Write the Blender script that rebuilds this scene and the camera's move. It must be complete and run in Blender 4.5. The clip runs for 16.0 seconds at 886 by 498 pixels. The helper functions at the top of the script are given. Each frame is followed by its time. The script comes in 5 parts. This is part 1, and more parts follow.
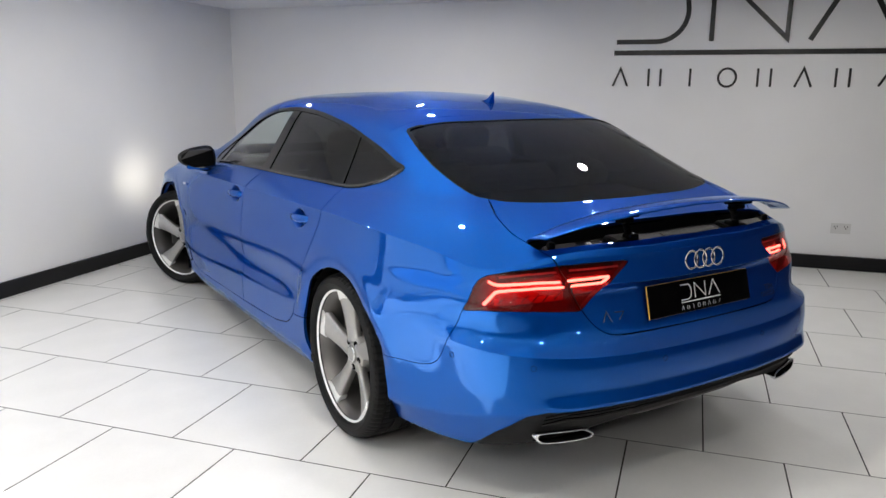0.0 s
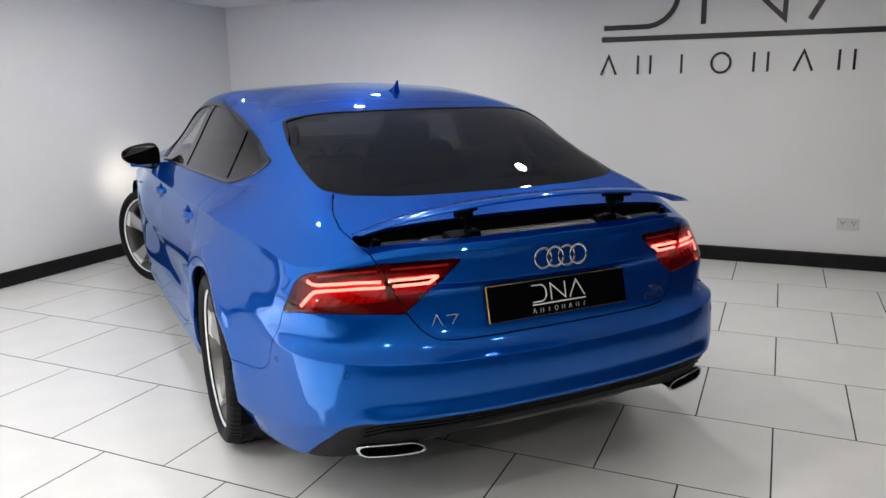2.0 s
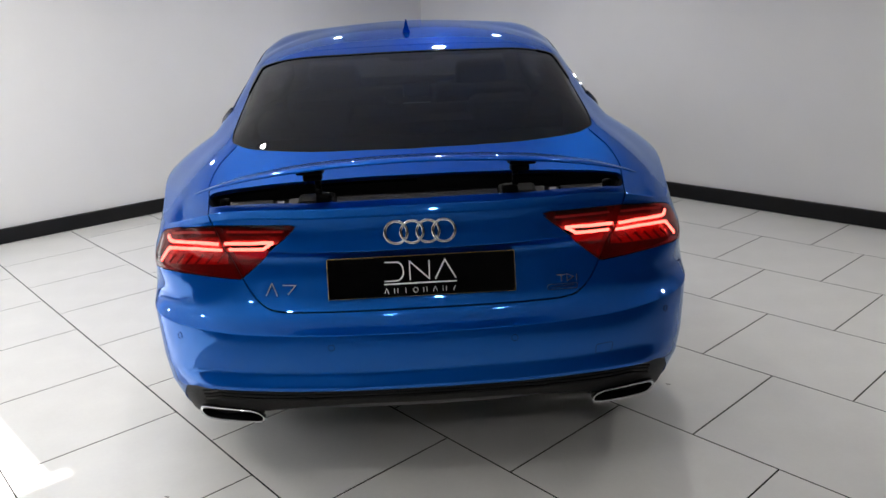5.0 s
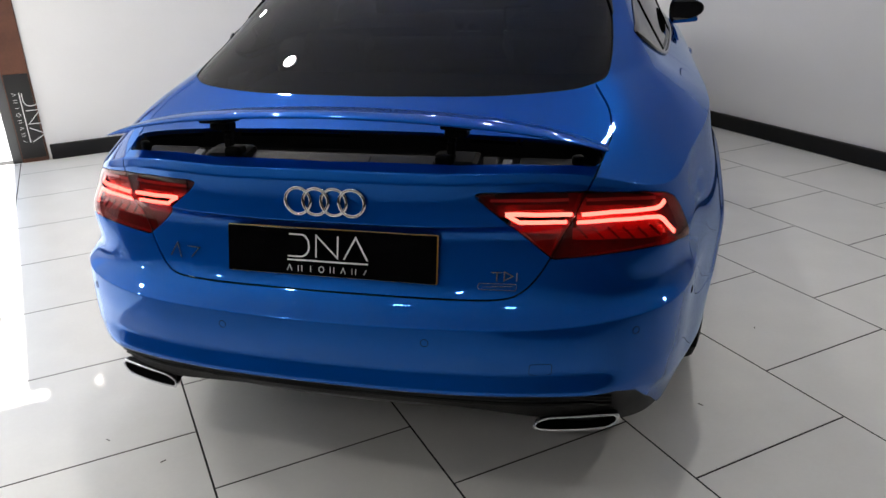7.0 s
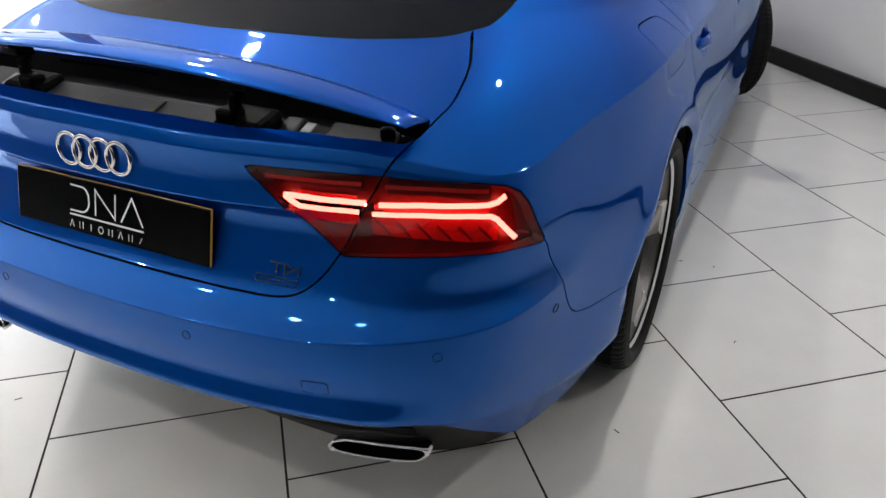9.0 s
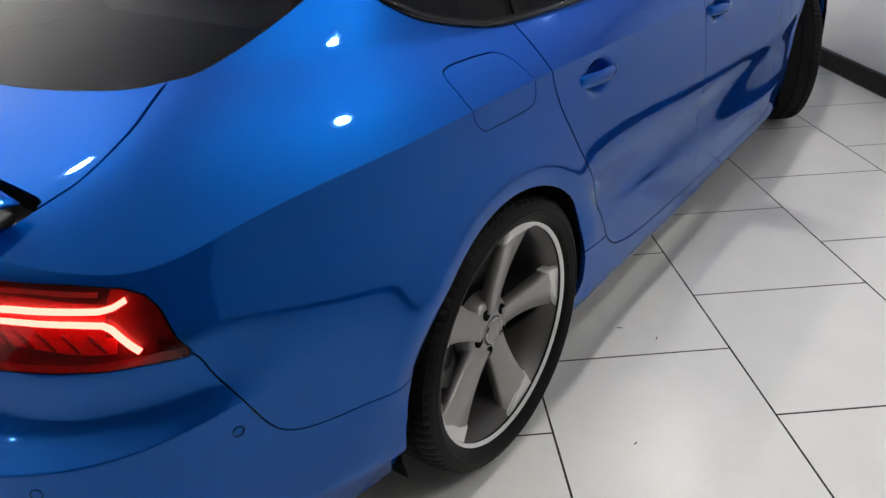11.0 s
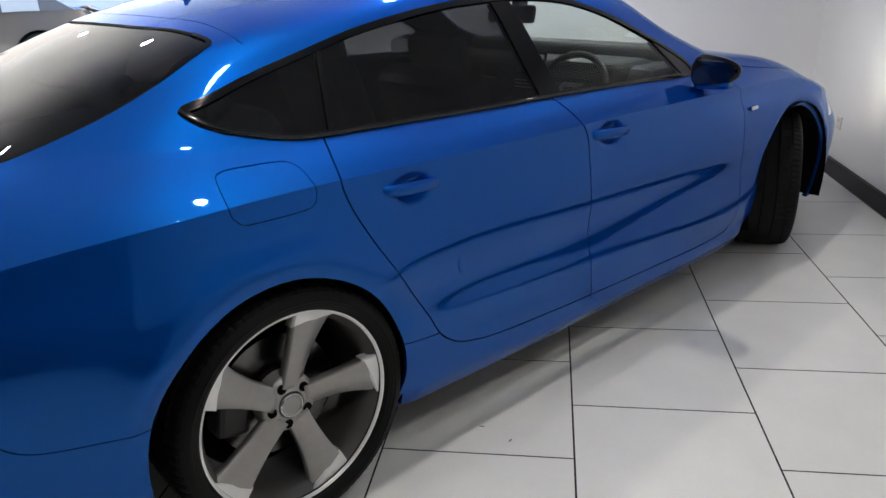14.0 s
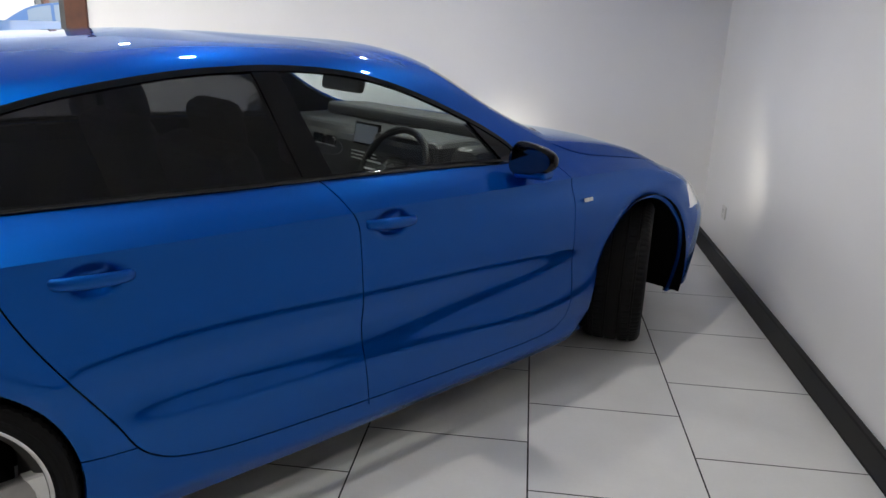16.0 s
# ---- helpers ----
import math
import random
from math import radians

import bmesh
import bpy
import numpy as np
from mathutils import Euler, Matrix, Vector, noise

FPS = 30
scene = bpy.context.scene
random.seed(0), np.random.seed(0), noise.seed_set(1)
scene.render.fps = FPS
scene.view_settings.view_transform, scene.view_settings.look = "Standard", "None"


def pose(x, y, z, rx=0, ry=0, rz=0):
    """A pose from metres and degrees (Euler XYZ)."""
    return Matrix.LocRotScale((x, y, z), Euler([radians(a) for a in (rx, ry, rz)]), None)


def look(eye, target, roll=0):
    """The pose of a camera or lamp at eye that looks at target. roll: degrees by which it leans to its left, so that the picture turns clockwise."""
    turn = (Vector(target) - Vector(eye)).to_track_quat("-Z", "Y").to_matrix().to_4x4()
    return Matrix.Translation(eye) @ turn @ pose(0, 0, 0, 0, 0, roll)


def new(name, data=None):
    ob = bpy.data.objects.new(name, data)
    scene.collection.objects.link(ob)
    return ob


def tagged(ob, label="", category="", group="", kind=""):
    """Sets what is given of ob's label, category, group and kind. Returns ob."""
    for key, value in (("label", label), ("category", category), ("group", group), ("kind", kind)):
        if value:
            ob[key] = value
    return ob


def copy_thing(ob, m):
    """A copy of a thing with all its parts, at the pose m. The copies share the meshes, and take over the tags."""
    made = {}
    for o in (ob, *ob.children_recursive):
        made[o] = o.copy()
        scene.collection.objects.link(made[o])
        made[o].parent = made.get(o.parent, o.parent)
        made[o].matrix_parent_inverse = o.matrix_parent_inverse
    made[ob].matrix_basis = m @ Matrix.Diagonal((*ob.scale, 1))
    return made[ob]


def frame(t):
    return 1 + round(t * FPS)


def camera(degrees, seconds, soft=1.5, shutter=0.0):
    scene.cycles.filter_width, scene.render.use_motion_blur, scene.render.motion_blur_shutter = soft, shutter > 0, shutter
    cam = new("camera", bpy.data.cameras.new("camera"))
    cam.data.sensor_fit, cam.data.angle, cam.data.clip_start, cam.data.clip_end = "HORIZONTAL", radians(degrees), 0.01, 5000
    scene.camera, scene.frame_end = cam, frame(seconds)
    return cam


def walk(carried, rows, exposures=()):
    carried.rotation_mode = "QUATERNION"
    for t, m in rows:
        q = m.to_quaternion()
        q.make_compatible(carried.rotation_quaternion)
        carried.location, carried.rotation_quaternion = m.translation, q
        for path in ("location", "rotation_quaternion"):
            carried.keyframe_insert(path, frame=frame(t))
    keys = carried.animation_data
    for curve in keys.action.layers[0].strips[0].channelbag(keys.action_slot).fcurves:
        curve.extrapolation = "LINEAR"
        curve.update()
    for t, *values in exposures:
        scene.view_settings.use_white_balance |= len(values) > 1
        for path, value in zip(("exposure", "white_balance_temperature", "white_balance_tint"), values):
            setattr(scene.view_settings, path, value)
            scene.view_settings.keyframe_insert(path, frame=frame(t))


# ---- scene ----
cam = camera(61.5, 16.0)
PATH = [
    (0, (-2.109, -2.708, 1.445), (-1.086, -1.044, 1.016), 0.3),
    (0.5, (-1.948, -2.87, 1.433), (-0.986, -1.166, 1.018), -0.2),
    (1, (-1.764, -2.893, 1.411), (-0.842, -1.167, 0.998), -0.4),
    (1.5, (-1.54, -2.865, 1.396), (-0.649, -1.125, 0.972), -0.6),
    (2, (-1.328, -2.929, 1.396), (-0.482, -1.168, 0.964), -1.0),
    (2.5, (-1.105, -3.05, 1.409), (-0.447, -1.214, 0.965), -2.1),
    (3, (-0.898, -3.058, 1.401), (-0.369, -1.189, 0.926), -2.9),
    (3.5, (-0.653, -3.043, 1.409), (-0.271, -1.145, 0.907), -3.4),
    (4, (-0.433, -3.06, 1.414), (-0.143, -1.149, 0.899), -2.8),
    (6.5, (0.554, -2.655, 1.405), (0.184, -0.833, 0.668), -2.9),
    (7, (0.66, -2.514, 1.405), (0.197, -0.727, 0.636), -2.0),
    (7.5, (0.763, -2.373, 1.408), (0.247, -0.607, 0.625), -1.7),
    (8, (0.935, -2.24, 1.401), (0.334, -0.515, 0.588), -1.5),
    (10.5, (1.491, -1.408, 1.361), (0.535, -0.038, 0.26), -1.5),
    (11, (1.659, -1.24, 1.376), (0.601, 0.162, 0.418), -2.6),
    (11.5, (1.852, -1.169, 1.428), (0.686, 0.336, 0.815), -2.4),
    (12, (2.078, -1.232, 1.423), (0.845, 0.238, 0.858), -2.7),
    (12.5, (2.176, -1.27, 1.397), (0.859, 0.074, 0.719), -2.8),
    (13, (2.222, -1.196, 1.376), (0.829, -0.007, 0.573), -4.0),
    (13.5, (2.288, -1.002, 1.396), (0.874, 0.167, 0.598), -3.3),
    (14, (2.424, -0.82, 1.419), (1.02, 0.418, 0.714), -2.1),
    (14.5, (2.64, -0.658, 1.449), (1.263, 0.643, 0.808), -0.9),
    (15, (2.689, -0.502, 1.454), (1.324, 0.83, 0.851), 0.1),
    (15.5, (2.647, -0.31, 1.459), (1.29, 1.032, 0.863), 1.8),
    (16, (2.64, -0.133, 1.469), (1.263, 1.196, 0.889), 2.3),
]
walk(cam, [(t, look(eye, target, roll)) for t, eye, target, roll in PATH], [(0.0, 1.95), (4.0, 1.85), (6.5, 1.58), (8.0, 1.80), (10.5, 2.50), (11.0, 2.34), (11.5, 2.57), (12.0, 2.30), (12.7, 2.50), (13.5, 2.50), (14.3, 1.98), (16.0, 1.88)])

# ---- world, sun and lamps ----
RM = Matrix.Rotation(radians(39.97), 4, "Z")      # the room stands askew to the car: u across the logo wall, v along it
U1, V1, U0, V0, HC = 3.26, 3.72, -6.4, -3.55, 2.17  # logo wall, side wall, far walls, ceiling


def room(u, v, z):
    return RM @ Vector((u, v, z))


world = bpy.data.worlds.new("world")
scene.world = world
world.use_nodes = True
sky = world.node_tree.nodes.new("ShaderNodeTexSky")
sky.sky_type, sky.sun_disc, sky.sun_elevation, sky.sun_rotation = "NISHITA", False, radians(31.8), radians(40)
world.node_tree.links.new(sky.outputs[0], world.node_tree.nodes["Background"].inputs[0])
world.node_tree.nodes["Background"].inputs[1].default_value = 0.15
sun = new("sun", bpy.data.lights.new("sun", "SUN"))
sun.data.energy, sun.data.angle, sun.data.color = 5.0, radians(0.5), (1, 0.95, 0.88)
SUN_WAY = RM.to_3x3() @ Vector((0.045, -1.0, -0.62))
sun.matrix_world = Matrix.Translation((0, 0, 8)) @ SUN_WAY.to_track_quat("-Z", "Y").to_matrix().to_4x4()

# the last five are unseen lamps, added to brighten the floor and the car
LAMPS = [(0.87, -0.50), (0.90, 0.80), (-0.62, 0.80), (-0.75, -0.30), (1.30, 2.50), (-0.50, 2.50), (-2.20, 0.80), (-2.20, 2.60), (-2.20, -1.00), (1.80, -1.50), (2.00, 1.30), (-2.20, -2.80), (-3.90, -1.00), (-3.90, 0.80)]
CLUSTERS = [(-1.15, -1.05), (-0.65, -1.50)]     # lamps of nine small diodes
for u, v in LAMPS:
    lamp = new("downlight_beam", bpy.data.lights.new("downlight_beam", "AREA"))
    lamp.data.shape, lamp.data.size, lamp.data.energy, lamp.data.color = "DISK", 0.075, 2.5, (1, 0.96, 0.91)
    lamp.matrix_world = Matrix.Translation(room(u, v, HC - 0.012))

for eye, aim, watts in (((-0.84, 3.64, 0.66), (-1.02, 4.0, 0.66), 1.2), ((0.66, 3.66, 0.66), (0.72, 4.2, 0.66), 1.1)):      # the car's dipped headlamps
    lamp = new("headlamp_beam", bpy.data.lights.new("headlamp_beam", "SPOT"))
    lamp.data.energy, lamp.data.color, lamp.data.spot_size, lamp.data.spot_blend, lamp.data.shadow_soft_size = watts, (1, 0.93, 0.78), radians(104), 1.0, 0.09
    lamp.matrix_world = look(eye, aim)

# ---- materials ----
def mat(name, color, rough=0.5, metal=0.0, coat=0.0, spec=0.5, var=0.0, scale=20.0, bump=0.0, bump_scale=200.0, emit=0.0, emit_color=None, rough_var=0.0):
    """A principled material with colour variation at two scales, and fine relief."""
    m = bpy.data.materials.new(name)
    m.use_nodes = True
    nt = m.node_tree
    b = nt.nodes["Principled BSDF"]
    b.inputs["Base Color"].default_value = (*color, 1)
    b.inputs["Roughness"].default_value = rough
    b.inputs["Metallic"].default_value = metal
    b.inputs["Coat Weight"].default_value = coat
    b.inputs["Coat Roughness"].default_value = 0.02
    b.inputs["Specular IOR Level"].default_value = spec
    if emit:
        b.inputs["Emission Color"].default_value = (*(emit_color or color), 1)
        b.inputs["Emission Strength"].default_value = emit
    if var or bump or rough_var:
        tc = nt.nodes.new("ShaderNodeTexCoord")
        big = nt.nodes.new("ShaderNodeTexNoise")
        big.inputs["Scale"].default_value, big.inputs["Detail"].default_value = scale, 6
        nt.links.new(tc.outputs["Object"], big.inputs["Vector"])
        fine = nt.nodes.new("ShaderNodeTexNoise")
        fine.inputs["Scale"].default_value, fine.inputs["Detail"].default_value = bump_scale, 3
        nt.links.new(tc.outputs["Object"], fine.inputs["Vector"])
    if var:
        add = nt.nodes.new("ShaderNodeMath")
        add.operation = "MULTIPLY_ADD"
        add.inputs[1].default_value = 0.35
        nt.links.new(fine.outputs["Fac"], add.inputs[0])
        nt.links.new(big.outputs["Fac"], add.inputs[2])
        ramp = nt.nodes.new("ShaderNodeMapRange")
        ramp.inputs[1].default_value, ramp.inputs[2].default_value = 0.35, 1.0
        ramp.inputs[3].default_value, ramp.inputs[4].default_value = 1 - var, 1 + var
        nt.links.new(add.outputs[0], ramp.inputs[0])
        mul = nt.nodes.new("ShaderNodeVectorMath")
        mul.operation = "SCALE"
        mul.inputs[0].default_value = color
        nt.links.new(ramp.outputs[0], mul.inputs["Scale"])
        nt.links.new(mul.outputs[0], b.inputs["Base Color"])
    if rough_var:
        rr = nt.nodes.new("ShaderNodeMapRange")
        rr.inputs[1].default_value, rr.inputs[2].default_value = 0.3, 0.7
        rr.inputs[3].default_value, rr.inputs[4].default_value = max(0, rough - rough_var), rough + rough_var
        nt.links.new(big.outputs["Fac"], rr.inputs[0])
        nt.links.new(rr.outputs[0], b.inputs["Roughness"])
    if bump:
        bp = nt.nodes.new("ShaderNodeBump")
        bp.inputs["Strength"].default_value, bp.inputs["Distance"].default_value = bump, 0.002
        nt.links.new(fine.outputs["Fac"], bp.inputs["Height"])
        nt.links.new(bp.outputs[0], b.inputs["Normal"])
    return m


def glass(name, tint, ior=1.5, gloss_rough=0.0):
    """A thin tinted pane: what is behind it shows through its tint, and its face mirrors by the Fresnel law."""
    m = bpy.data.materials.new(name)
    m.use_nodes = True
    nt = m.node_tree
    nt.nodes.remove(nt.nodes["Principled BSDF"])
    clear, gloss, mix = (nt.nodes.new(k) for k in ("ShaderNodeBsdfTransparent", "ShaderNodeBsdfGlossy", "ShaderNodeMixShader"))
    edge = nt.nodes.new("ShaderNodeLayerWeight")
    power, fres = nt.nodes.new("ShaderNodeMath"), nt.nodes.new("ShaderNodeMath")
    power.operation, fres.operation = "POWER", "MULTIPLY_ADD"
    least = ((ior - 1) / (ior + 1)) ** 2
    power.inputs[1].default_value, fres.inputs[1].default_value, fres.inputs[2].default_value = 5, 1 - least, least
    edge.inputs[0].default_value = 0.5
    nt.links.new(edge.outputs["Facing"], power.inputs[0])
    nt.links.new(power.outputs[0], fres.inputs[0])
    clear.inputs[0].default_value = (*tint, 1)
    gloss.inputs["Roughness"].default_value = gloss_rough
    nt.links.new(fres.outputs[0], mix.inputs[0])
    nt.links.new(clear.outputs[0], mix.inputs[1])
    nt.links.new(gloss.outputs[0], mix.inputs[2])
    nt.links.new(mix.outputs[0], nt.nodes["Material Output"].inputs[0])
    return m


def paint_material():
    """Pearl-effect blue paint: metallic flakes over a deep blue ground, under a blue-tinted clear coat."""
    m = mat("blue_paint", (0.0006, 0.0035, 0.116), rough=0.6, spec=0.0)
    nt = m.node_tree
    b = nt.nodes["Principled BSDF"]
    under = nt.nodes.new("ShaderNodeBsdfPrincipled")
    for name, value in (("Base Color", (0.0003, 0.094, 0.41, 1)), ("Metallic", 1.0), ("Specular Tint", (0.02, 0.42, 0.85, 1))):
        under.inputs[name].default_value = value
    blend, coat = nt.nodes.new("ShaderNodeMixShader"), nt.nodes.new("ShaderNodeMixShader")
    blend.inputs[0].default_value = 0.55
    nt.links.new(b.outputs[0], blend.inputs[1])
    nt.links.new(under.outputs[0], blend.inputs[2])
    gloss, fres = nt.nodes.new("ShaderNodeBsdfGlossy"), nt.nodes.new("ShaderNodeFresnel")
    edge, steep, tint = nt.nodes.new("ShaderNodeLayerWeight"), nt.nodes.new("ShaderNodeMath"), nt.nodes.new("ShaderNodeMix")
    edge.inputs["Blend"].default_value, steep.operation, steep.inputs[1].default_value = 0.5, "POWER", 1.9
    tint.data_type = "RGBA"
    tint.inputs["A"].default_value, tint.inputs["B"].default_value = (0.08, 0.34, 0.99, 1), (0.86, 0.95, 1.0, 1)
    nt.links.new(edge.outputs["Facing"], steep.inputs[0])
    nt.links.new(steep.outputs[0], tint.inputs["Factor"])
    nt.links.new(tint.outputs["Result"], gloss.inputs["Color"])
    gloss.inputs["Roughness"].default_value = 0.03
    fres.inputs["IOR"].default_value = 2.25
    nt.links.new(fres.outputs[0], coat.inputs[0])
    nt.links.new(blend.outputs[0], coat.inputs[1])
    nt.links.new(gloss.outputs[0], coat.inputs[2])
    nt.links.new(coat.outputs[0], nt.nodes["Material Output"].inputs[0])
    tc = nt.nodes.new("ShaderNodeTexCoord")
    flake = nt.nodes.new("ShaderNodeTexVoronoi")
    flake.inputs["Scale"].default_value = 2600
    nt.links.new(tc.outputs["Object"], flake.inputs["Vector"])
    ramp = nt.nodes.new("ShaderNodeMapRange")
    ramp.inputs[3].default_value, ramp.inputs[4].default_value = 0.48, 0.60
    nt.links.new(flake.outputs["Color"], ramp.inputs[0])
    nt.links.new(ramp.outputs[0], under.inputs["Roughness"])
    return m


BLUE = paint_material()
BLACK_GLOSS = mat("gloss_black", (0.0012, 0.0012, 0.0015), rough=0.05, spec=0.32)
PLATE_BLACK = mat("satin_black_cover", (0.0012, 0.0012, 0.0014), rough=0.2, spec=0.10)
BLACK_PLASTIC = mat("black_plastic", (0.005, 0.005, 0.0055), rough=0.42, spec=0.3, var=0.25, bump=0.15, bump_scale=700)
# near-black in place of shade in gaps and hollows; also colours the black seals
BLACK_DEEP = mat("dark_cavity", (0.002, 0.002, 0.002), rough=0.8, spec=0.08)
RUBBER = mat("tyre_rubber", (0.0035, 0.0035, 0.0038), rough=0.6, spec=0.18, var=0.2, bump=0.1, bump_scale=400)
CHROME = mat("chrome", (0.62, 0.63, 0.65), rough=0.09, metal=1.0)
GLASS_DARK = glass("privacy_glass", (0.075, 0.075, 0.08))
GLASS_REAR = glass("rear_privacy_glass", (0.06, 0.06, 0.064))
GLASS_CLEAR = glass("green_tinted_glass", (0.86, 0.92, 0.90))
WALL = mat("white_wall_paint", (0.77, 0.77, 0.775), rough=0.45, var=0.035, scale=1.6, bump=0.12, bump_scale=160)
CEILING = mat("ceiling_paint", (0.80, 0.80, 0.80), rough=0.8, var=0.02, scale=1.5, bump=0.05)
BASE_BLACK = mat("black_skirting_paint", (0.008, 0.008, 0.009), rough=0.45, spec=0.25, var=0.3, scale=6, bump=0.2, bump_scale=120)
TILE = mat("polished_porcelain", (0.72, 0.72, 0.705), rough=0.30, spec=0.42, var=0.05, scale=5, rough_var=0.012, bump=0.02, bump_scale=60)
# for unseen walls only: kept dark so the car's paint mirrors dark
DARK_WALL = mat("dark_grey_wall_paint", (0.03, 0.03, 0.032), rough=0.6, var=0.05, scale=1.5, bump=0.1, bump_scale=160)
GROUT = mat("dark_grout", (0.010, 0.010, 0.010), rough=0.9, var=0.3, scale=30)
SIGN_BLACK = mat("sign_black", (0.008, 0.008, 0.008), rough=0.35)
WOOD = mat("brown_stained_wood", (0.10, 0.035, 0.018), rough=0.55, var=0.35, scale=9, bump=0.3, bump_scale=90)

# ---- the room ----
def link_mesh(name, verts, faces, material, parent=None, label="", smooth=False, outward=False):
    me = bpy.data.meshes.new(name)
    me.from_pydata([tuple(v) for v in verts], [], [tuple(f) for f in faces])
    me.materials.append(material)
    if outward:
        bm = bmesh.new()
        bm.from_mesh(me)
        bmesh.ops.recalc_face_normals(bm, faces=bm.faces)
        bm.to_mesh(me)
        bm.free()
    if smooth:
        me.shade_smooth()
    ob = new(name, me)
    ob.parent = parent
    if label:
        tagged(ob, label)
    return ob


def part(name, bm, material, parent, label="", smooth=False):
    me = bpy.data.meshes.new(name)
    bm.normal_update()
    bm.to_mesh(me)
    bm.free()
    me.materials.append(material)
    if smooth:
        me.shade_smooth()
    ob = new(name, me)
    ob.parent = parent
    if label:
        tagged(ob, label)
    return ob


def add_box(bm, lo, hi, bevel=0.0, m=None, seg=2):
    """A box between two corners, its edges rounded, added to bm."""
    got = bmesh.ops.create_cube(bm, size=1.0)
    vs = got["verts"]
    c, s = (Vector(lo) + Vector(hi)) / 2, Vector(hi) - Vector(lo)
    for v in vs:
        v.co = Vector((v.co.x * s.x, v.co.y * s.y, v.co.z * s.z)) + c
    if bevel:
        es = list({e for v in vs for e in v.link_edges})
        got = bmesh.ops.bevel(bm, geom=es, offset=bevel, segments=seg, affect="EDGES", profile=0.5)
        vs = list({v for f in got["faces"] for v in f.verts} | {v for v in vs if v.is_valid})
    if m is not None:
        for v in vs:
            v.co = m @ v.co
    return vs


def box(name, lo, hi, material, parent=None, bevel=0.0, m=None, label="", seg=2):
    bm = bmesh.new()
    add_box(bm, lo, hi, bevel, m, seg)
    return part(name, bm, material, parent, label)


def structure(ob, label, category):
    return tagged(ob, label, category, kind="structure")


T = 0.12
wall = box("wall_logo", (U1, V0, 0), (U1 + T, V1 + T, HC + 0.1), WALL, m=RM)
structure(wall, "white painted showroom wall with a black sign", "wall")
wall = box("wall_side", (-1.40, V1, 0), (U1, V1 + T, HC + 0.1), WALL, m=RM)
structure(wall, "white painted wall beside the timber-framed opening", "wall")
# unseen walls: dark ones deepen the car's reflections, the white end lightens the lens
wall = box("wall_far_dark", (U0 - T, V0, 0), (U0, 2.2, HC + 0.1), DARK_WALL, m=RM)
structure(wall, "unseen dark grey wall closing the showroom, dark for the car's reflections", "wall")
wall = box("wall_far", (U0 - T, 2.2, 0), (U0, V1 + T, HC + 0.1), WALL, m=RM)
structure(wall, "unseen white wall end closing the showroom, pale for the tail lamp's reflection", "wall")
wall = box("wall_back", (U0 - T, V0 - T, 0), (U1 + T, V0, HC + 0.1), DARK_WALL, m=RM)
structure(wall, "unseen dark grey wall closing the showroom, dark for the car's reflections", "wall")
ceiling = box("ceiling", (U0, V0, HC), (U1, V1, HC + 0.1), CEILING, m=RM)
structure(ceiling, "plain white painted low ceiling", "ceiling")
base = box("baseboard", (U1 - 0.035, V0, 0), (U1 - 0.002, V1 - 0.004, 0.11), BASE_BLACK, m=RM, bevel=0.006)
structure(base, "black painted skirting board along the wall", "baseboard")
base = box("baseboard", (-1.38, V1 - 0.03, 0), (U1 - 0.037, V1 - 0.002, 0.11), BASE_BLACK, m=RM, bevel=0.006)
structure(base, "black painted skirting board along the wall", "baseboard")
floor = box("floor", (U0 - T, V0 - T, -0.15), (U1 + T, V1 + T, -0.0012), GROUT, m=RM)
structure(floor, "large polished white floor tiles with dark joints", "floor")

